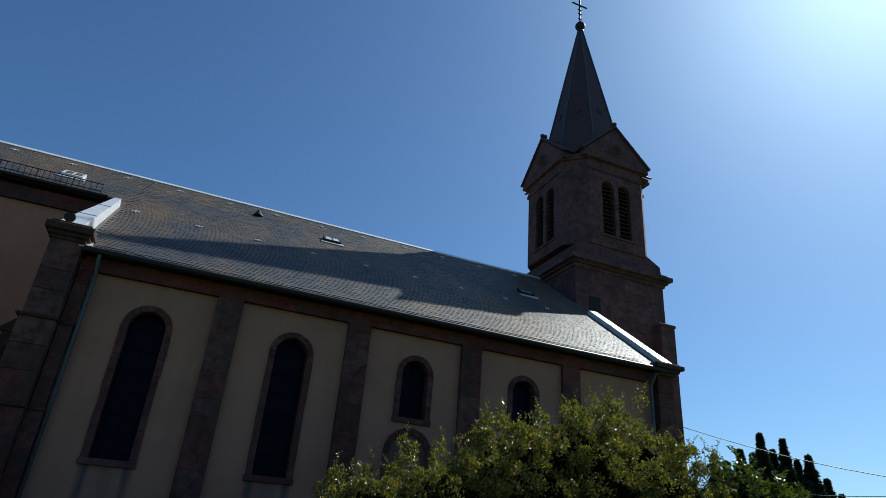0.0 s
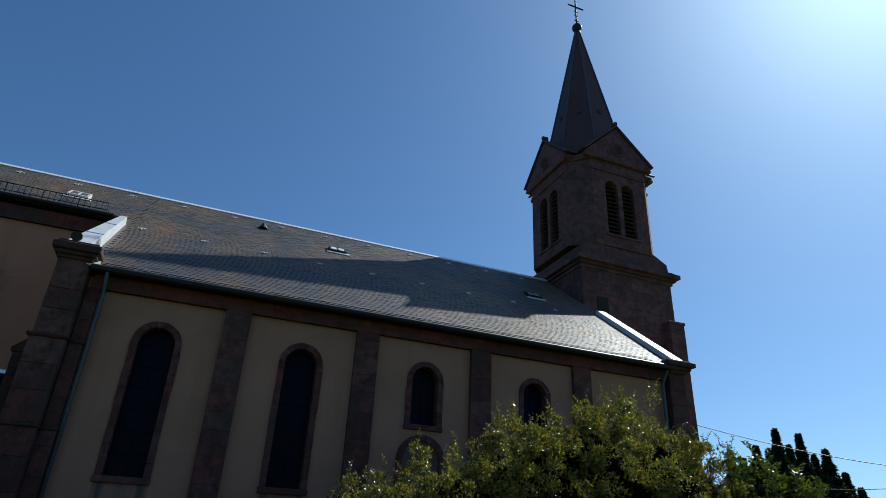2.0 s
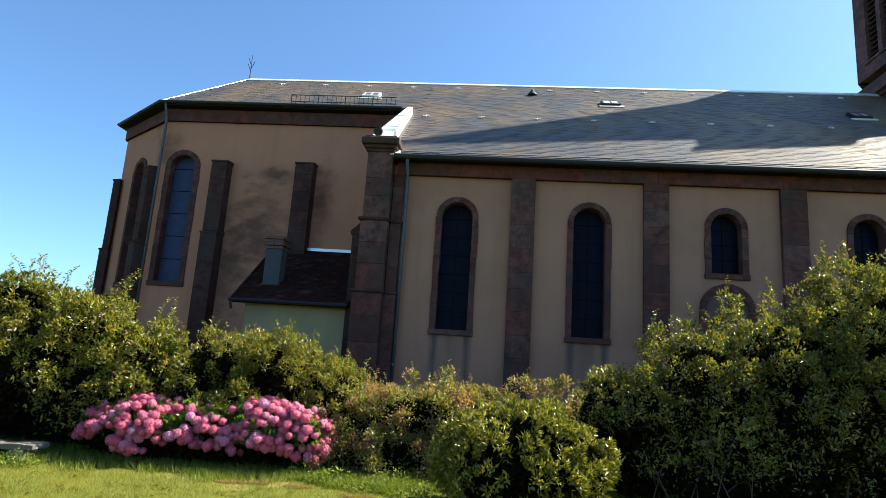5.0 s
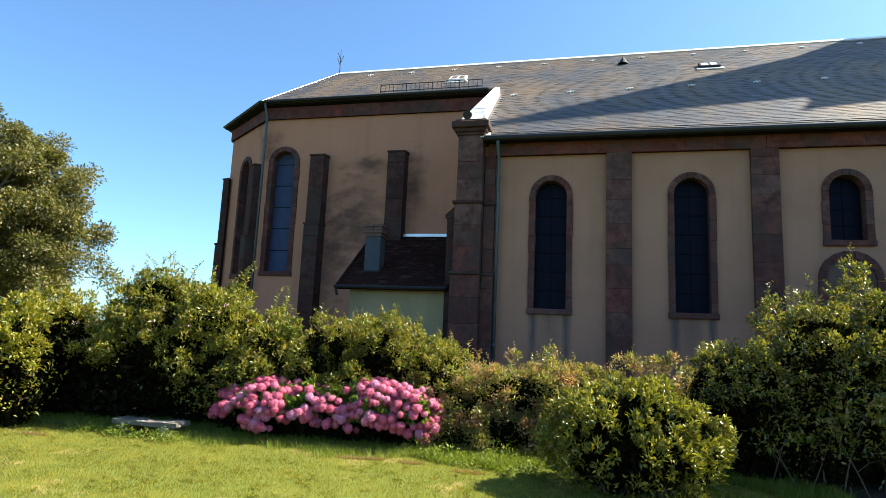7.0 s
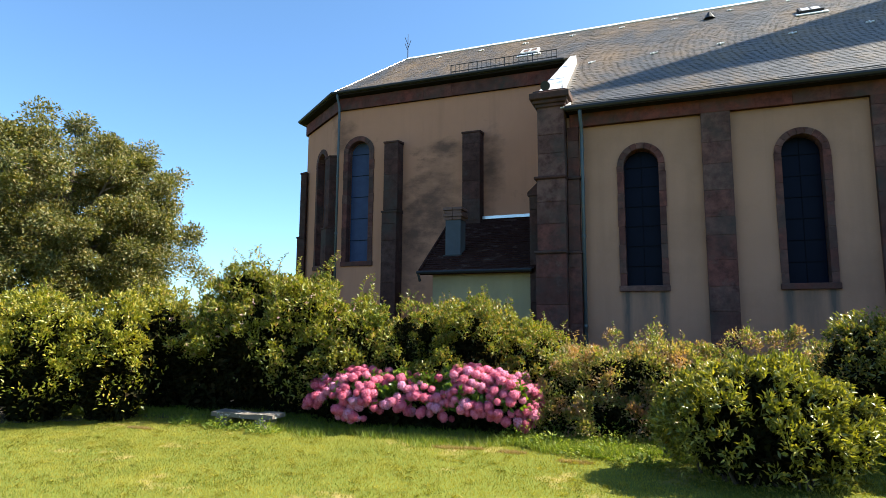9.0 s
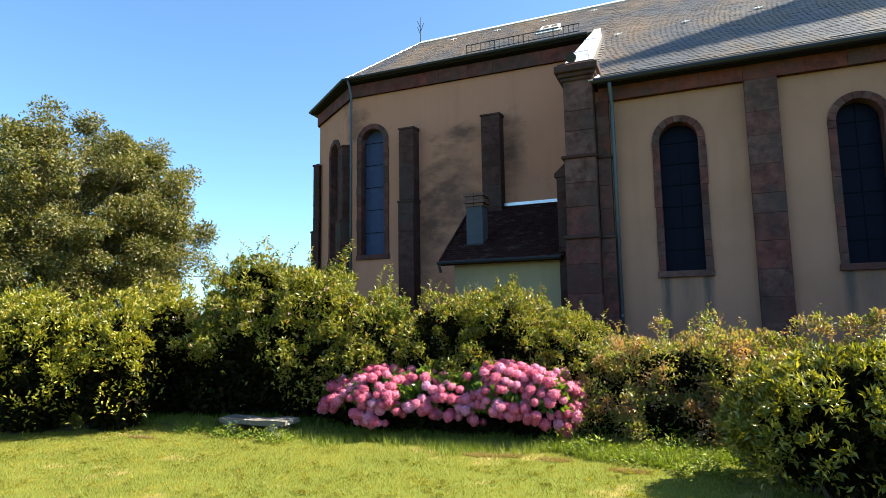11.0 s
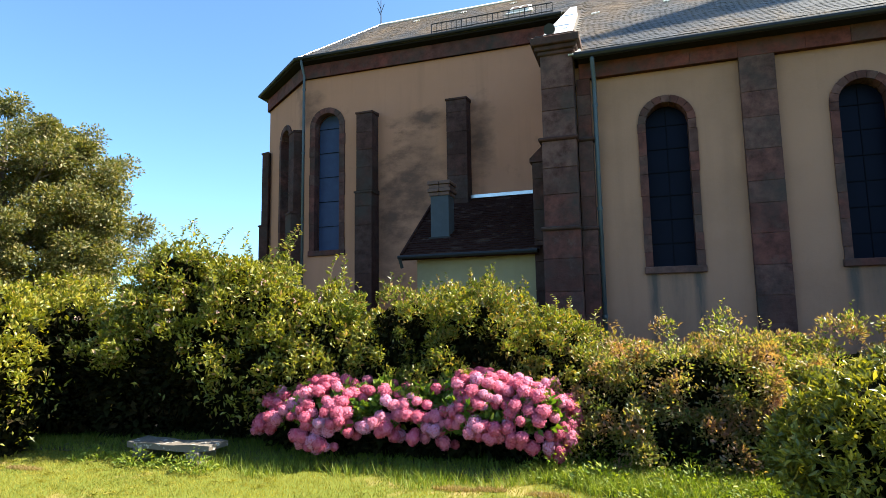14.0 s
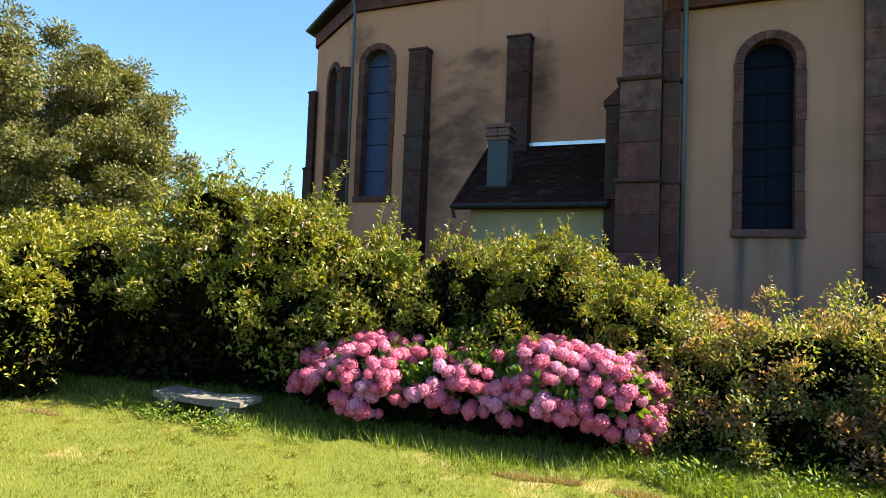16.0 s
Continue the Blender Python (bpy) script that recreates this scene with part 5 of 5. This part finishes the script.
# pale blossoms among the leaves of the large shrub
g = np.random.default_rng(150)
M_BLOSSOM = leaf("pale_pink_blossom", [(0, (0.62, 0.30, 0.32)), (1, (0.80, 0.58, 0.56))], 0.7, 0.3, glow=(1.1, 1.0, 1.0), spec=0.1)
for cx, cy, cz in ((-6.9, -5.15, 0.28), (-6.3, -5.35, -0.05), (-5.2, -5.05, 0.30), (-4.75, -4.9, 0.18), (-7.4, -5.35, -0.35), (-6.0, -5.45, 0.32), (-5.6, -5.3, 0.05), (-6.75, -5.4, -0.28), (-7.9, -5.3, 0.02), (-5.0, -5.2, 0.42), (-4.4, -4.85, 0.2)):
    cs = np.array((cx, cy, cz)) + g.normal(0, 0.018, (9, 3))
    leaf_mesh("blossom", weigela, M_BLOSSOM, cs, g.normal(0, 1, (9, 3)) + np.array([0, -0.6, 0.6]), 0.03 * g.uniform(0.7, 1.2, 9), 0.7, 151)

# ---- stone bench ----
bench = thing("stone_bench", "low weathered stone bench, mottled with lichen and painted sun dapples, half in shade", "bench")
bx = bmesh.new()
seg = 14
top = []
for k in range(seg + 1):
    f = k / seg
    x = -6.56 + 1.20 * f
    yy = -5.50 - 0.10 * math.sin(math.pi * f)
    top.append((x, yy))
ring0 = [(x, y - 0.17) for x, y in top] + [(x, y + 0.17) for x, y in top[::-1]]
a = [bx.verts.new((x, y, -1.545 + 0.008 * math.sin(7 * x))) for x, y in ring0]
b = [bx.verts.new((x, y, -1.478 + 0.009 * math.sin(11 * x) + 0.006 * math.sin(29 * y))) for x, y in ring0]
bx.faces.new(a[::-1])
bx.faces.new(b)
for i in range(len(a)):
    bx.faces.new((a[i], a[(i + 1) % len(a)], b[(i + 1) % len(a)], b[i]))
bmesh.ops.recalc_face_normals(bx, faces=bx.faces)
part("seat", bx, M_BENCH, bench)
for x in (-6.33, -5.57):
    part("support", box(x - 0.11, x + 0.11, -5.72, -5.40, G0 - 0.06, -1.548, bevel=0.02), M_BENCH, bench)


# ---- tree ----
def broad_tree(name, label, x, y, height, radius, seed, mat, count, leaf_len):
    t = thing(name, label, "tree")
    g = np.random.default_rng(seed)
    z0 = ground_z(x, y) - 0.1
    bm = bmesh.new()
    tube([(x, y, z0), (x + 0.1, y, z0 + height * 0.22), (x, y + 0.1, z0 + height * 0.5), (x + 0.2, y, z0 + height * 0.85)], 0.42, 9, bm, 0.06)
    ends = []
    for k in range(26):
        f = 0.14 + 0.66 * k / 26
        ang = k * 2.4
        reach = radius * (0.8 - 0.45 * abs(f - 0.4)) * g.uniform(0.6, 0.95)
        s = Vector((x, y, z0 + height * f))
        e = s + Vector((math.cos(ang) * reach, math.sin(ang) * reach, reach * g.uniform(0.25, 0.75)))
        mid = (s + e) / 2 + Vector((0, 0, -0.3))
        tube([s, mid, e], 0.13, 6, bm, 0.025)
        for h in range(3):
            d = e + Vector(g.normal(0, 1.1, 3))
            tube([mid.lerp(e, 0.5 + 0.15 * h), d], 0.045, 4, bm, 0.012)
            ends.append(d)
        ends.append(e)
    part("trunk", bm, M_BARK, t, "dark branching trunk")
    C = np.array((x, y, z0 + height * 0.47))
    # leaf clumps: hollow caps, thick on top and thin below, packed to the outline of the crown
    clumps = [(np.array(e), 0.75) for e in ends]
    for k in range(330):
        d = g.normal(0, 1, 3)
        d /= np.linalg.norm(d)
        # broad shoulders, drawn in below
        d[:2] *= math.hypot(d[0], d[1]) ** -0.3 if d[2] > 0 else 0.93
        lump = 1 + 0.07 * math.sin(5 * math.atan2(d[1], d[0])) * math.cos(3 * d[2]) + 0.04 * math.sin(9 * d[0] + 7 * d[2])
        out = g.uniform(0.45, 0.93) if k % 3 else g.uniform(0.86, 0.95)
        clumps.append((C + d * np.array([radius, radius, height * 0.49]) * lump * out, g.uniform(0.45, 0.85)))
    per = count // len(clumps)
    pts, outs = [], []
    for c, r in clumps:
        d = g.normal(0, 1, (per, 3)) + np.array([0, 0, 0.2])
        d /= np.linalg.norm(d, axis=1)[:, None]
        pts.append(c + d * np.array([r, r, r * 0.8]) * g.uniform(0.35, 1.15, (per, 1)))
        outs.append(d)
    p, o = np.concatenate(pts), np.concatenate(outs)
    leaf_mesh("crown", t, mat, p, o, leaf_len * g.uniform(0.6, 1.3, len(p)), 0.55, seed + 1, up=0.1)
    return t


broad_tree("oak_tree", "broad leafy oak tree with olive-brown crown", -26.0, 6.0, 11.6, 5.6, 91, M_LEAF_T, 230000, 0.145)


def conifer(x, y, height, radius, seed):
    t = thing("conifer", "tall dark conifer in the distance", "tree", group="far conifers")
    g = np.random.default_rng(seed)
    z0 = ground_z(x, y) - 0.2
    part("trunk", tube([(x, y, z0), (x, y, z0 + height)], 0.3, 6, None, 0.03), M_BARK, t)
    n = 9000
    f = g.random(n) ** 0.7
    ang = g.uniform(0, 6.28, n)
    lay = 0.5 + 0.5 * np.abs(np.sin(f * 34))
    r = radius * (1 - f) ** 1.05 * lay * g.uniform(0.3, 1.05, n) * (1 + 0.25 * np.sin(ang * 5 + f * 20))
    p = np.stack([x + r * np.cos(ang), y + r * np.sin(ang), z0 + height * (0.04 + 0.97 * f) - 0.4 * r], 1)
    o = np.stack([np.cos(ang), np.sin(ang), -0.2 * np.ones(n)], 1)
    leaf_mesh("needles", t, M_CONIFER, p, o, 0.6 * g.uniform(0.6, 1.3, n), 0.28, seed + 1, up=0.0)


for k, (az, d, top) in enumerate(((46.4, 60, 0.128), (47.3, 64, 0.118), (48.4, 62, 0.135), (49.3, 66, 0.130), (50.0, 62, 0.157), (50.8, 67, 0.135), (51.6, 64, 0.150), (52.4, 68, 0.122), (53.2, 64, 0.128), (54.2, 68, 0.098), (55.0, 70, 0.08))):
    x = 1.1 + d * math.sin(radians(az))
    y = -14.4 + d * math.cos(radians(az))
    conifer(x, y, top * d + 0.2 - ground_z(x, y), 2.9 + 0.5 * (k % 3), 100 + k)
# overhead line past the church
p0, p1 = Vector((1.1 + 40 * math.sin(radians(42.6)), -14.4 + 40 * math.cos(radians(42.6)), 0.2 + 0.172 * 40)), Vector((1.1 + 40 * math.sin(radians(64)), -14.4 + 40 * math.cos(radians(64)), 0.2 + 0.085 * 40))
line = [p0.lerp(p1, k / 10) - Vector((0, 0, 0.5 * math.sin(math.pi * k / 10))) for k in range(11)]
cable = thing("overhead_cable", "thin dark overhead cable against the sky", "cable", kind="structure")
part("wire", tube(line, 0.022, 5), M_IRON, cable)

q0, q1 = Vector((1.1 + 45 * math.sin(radians(50)), -14.4 + 45 * math.cos(radians(50)), 0.2 + 0.078 * 45)), Vector((1.1 + 45 * math.sin(radians(64)), -14.4 + 45 * math.cos(radians(64)), 0.2 + 0.09 * 45))
cable = thing("overhead_cable", "thin dark overhead cable against the sky", "cable", kind="structure")
part("wire", tube([q0.lerp(q1, k / 8) - Vector((0, 0, 0.3 * math.sin(math.pi * k / 8))) for k in range(9)], 0.02, 5), M_IRON, cable)


# ---- grass and weeds ----
def blades(name, label, x0, x1, y0, y1, count, height, wide, seed, mat, keep=None, kind_of="grass"):
    g = np.random.default_rng(seed)
    x, y = g.uniform(x0, x1, count), g.uniform(y0, y1, count)
    if keep is not None:
        k = keep(x, y, g)
        x, y = x[k], y[k]
    n = len(x)
    rise = 0.07 * np.clip((y + 6.6) / 1.6, 0, 1)
    z = -1.74 + rise + 0.02 * np.sin(x * 0.7 + 1.0) * np.sin(y * 0.9)
    h = height * g.uniform(0.4, 1.2, n)
    a = g.uniform(0, 6.28, n)
    lean = g.normal(0, 0.5, (n, 2)) * h[:, None]
    b = np.stack([x, y, z - 0.005], 1)
    s = np.stack([np.cos(a), np.sin(a), np.zeros(n)], 1) * wide
    t = np.stack([x + lean[:, 0], y + lean[:, 1], z + h], 1)
    v = np.stack([b - s, b + s, t], 1)
    me = bpy.data.meshes.new(name)
    me.vertices.add(3 * n)
    me.vertices.foreach_set("co", v.reshape(-1).astype(np.float32))
    me.loops.add(3 * n)
    me.loops.foreach_set("vertex_index", np.arange(3 * n, dtype=np.int32))
    me.polygons.add(n)
    me.polygons.foreach_set("loop_start", (np.arange(n) * 3).astype(np.int32))
    me.update(calc_edges=True)
    me.materials.append(mat)
    return tagged(new(name, me), label, kind_of, kind="stuff")


blades("grass", "short mown sunlit grass blades on the lawn", -11.0, 4.5, -9.6, -4.6, 260000, 0.03, 0.0035, 3, M_GRASS,
       lambda x, y, g: (g.random(len(x)) < np.clip((y + 9.6) / 2.2, 0, 1)) & (g.random(len(x)) < np.clip((x + 11.0) / 1.5, 0, 1)) & (g.random(len(x)) < np.clip((4.5 - x) / 1.5, 0, 1)))
blades("grass", "short mown sunlit grass blades on the lawn", -8.0, 4.0, -12.6, -8.0, 190000, 0.028, 0.003, 6, M_GRASS,
       lambda x, y, g: (g.random(len(x)) < np.clip((-7.4 - y) / 2.2, 0, 1)) & (g.random(len(x)) < np.clip((y + 12.6) / 2.0, 0, 1)) & (g.random(len(x)) < np.clip((x + 8.0) / 1.5, 0, 1)) & (g.random(len(x)) < np.clip((4.0 - x) / 1.5, 0, 1)))


def grass_tufts(x0, x1, y0, y1, count, seed):
    """Tufts of coarse grass that stand a little above the mown turf."""
    g = np.random.default_rng(seed)
    cx, cy = g.uniform(x0, x1, count), g.uniform(y0, y1, count)
    per = 16
    x = np.repeat(cx, per) + g.normal(0, 0.028, count * per)
    y = np.repeat(cy, per) + g.normal(0, 0.028, count * per)
    p = np.stack([x, y, -1.74 + 0.07 * np.clip((y + 6.6) / 1.6, 0, 1) + 0.02 * np.sin(x * 0.7 + 1.0) * np.sin(y * 0.9) + 0.022], 1)
    o = g.normal(0, 1, (len(p), 3)) * np.array([1, 1, 0.2])
    tufts = thing("grass_tufts", "coarse taller grass tufts scattered over the lawn", "grass", kind="stuff")
    leaf_mesh("blades", tufts, M_GRASS, p, o, np.repeat(g.uniform(0.03, 0.06, count), per), 0.16, seed + 1, up=0.9)


grass_tufts(-10.0, 4.0, -9.4, -5.9, 750, 640)
# longer grass along the hedge foot
blades("long_grass", "longer unmown grass along the hedge foot", -9.5, 4.0, -6.2, -4.4, 95000, 0.13, 0.0045, 4, M_WEED,
       lambda x, y, g: (y > np.where(x > -1.4, -5.7, -5.75) + 0.15 * np.sin(x * 3) + 0.1 * np.sin(x * 7.3)) & (g.random(len(x)) < np.where(x > -1.7, 0.9, 0.35)))


def weed_patch(x, y, rx, ry, high, count, seed, size):
    ob = thing("weeds", "low green weeds at the edge of the lawn", "weeds", kind="stuff")
    g = np.random.default_rng(seed)
    r = np.sqrt(g.random(count))
    a = g.uniform(0, 6.28, count)
    px, py = x + rx * r * np.cos(a), y + ry * r * np.sin(a)
    pz = ground_z(x, y) + 0.02 + high * g.random(count) * (1.1 - r)
    p = np.stack([px, py, pz], 1)
    o = np.stack([np.cos(a), np.sin(a), 0.4 * np.ones(count)], 1)
    leaf_mesh("leaves", ob, M_WEED, p, o, size * g.uniform(0.6, 1.3, count), 0.45, seed + 1)


for k, (x, y, rx, ry, high, count) in enumerate(((-6.2, -5.85, 0.35, 0.18, 0.22, 260), (-5.35, -5.9, 0.30, 0.2, 0.25, 300), (-5.75, -5.85, 0.3, 0.15, 0.15, 160), (-6.9, -5.8, 0.4, 0.2, 0.15, 160), (-1.0, -5.45, 0.5, 0.3, 0.22, 420), (-0.2, -5.4, 0.5, 0.3, 0.26, 420), (0.4, -5.6, 0.4, 0.3, 0.22, 300), (-1.5, -5.2, 0.4, 0.3, 0.3, 300), (-0.5, -5.75, 0.4, 0.2, 0.14, 220), (0.1, -5.95, 0.35, 0.2, 0.14, 200), (-0.3, -5.0, 0.6, 0.25, 0.4, 400), (0.7, -5.0, 0.5, 0.25, 0.45, 400), (-1.1, -4.95, 0.5, 0.25, 0.45, 400), (1.6, -5.0, 0.5, 0.3, 0.4, 300))):
    weed_patch(x, y, rx, ry, high, count, 300 + k, 0.05)


# dried patches in the lawn
M_STRAW = leaf("dry_grass", [(0, (0.20, 0.13, 0.06)), (0.6, (0.32, 0.22, 0.11)), (1, (0.40, 0.30, 0.15))], 0.8, 0.3, spec=0.1)
for k, (x, y, rx, ry) in enumerate(((-2.35, -5.85, 0.26, 0.07), (-2.0, -5.8, 0.18, 0.06), (-1.45, -5.85, 0.22, 0.08), (-7.4, -6.3, 0.3, 0.06), (-0.6, -6.1, 0.25, 0.07))):
    blades("dry_grass", "patch of dried straw-coloured grass in the lawn", x - rx, x + rx, y - ry, y + ry, 1500, 0.035, 0.005, 500 + k, M_STRAW,
           lambda px, py, g, x=x, y=y, rx=rx, ry=ry: ((px - x) / rx) ** 2 + ((py - y) / ry) ** 2 < g.uniform(0.3, 1.0, len(px)))

# ---- fern ----
fern = thing("fern", "bright green feathery fern rising out of the hedge", "fern")
g = np.random.default_rng(61)
stalk = bmesh.new()
cs, ws, ss = [], [], []
for k in range(6):
    a = radians(-70 + 62 * k / 2.0)
    root = Vector((-4.25, -4.55, -0.25))
    way = Vector((math.cos(a) * 0.55, -0.25 + 0.1 * math.sin(k), 0.75))
    line = [root + way * f + Vector((0, 0, -0.35 * f * f)) for f in (0, 0.3, 0.6, 0.9)]
    tube(line, 0.006, 4, stalk, 0.002)
    side = way.cross(Vector((0, 0, 1))).normalized()
    for q in range(16):
        f = 0.25 + 0.65 * q / 16
        c = root + way * f + Vector((0, 0, -0.35 * f * f))
        for s in (-1, 1):
            n = 0.13 * (1.1 - f)
            cs.append(c + side * s * n * 0.5)
            ws.append(side * s * 3 + way)
            ss.append(n)
part("stalk", stalk, M_WEED, fern)
leaf_mesh("fronds", fern, M_WEED, np.array(cs), np.array(ws) * 2, np.array(ss), 0.3, 62, up=0.0)
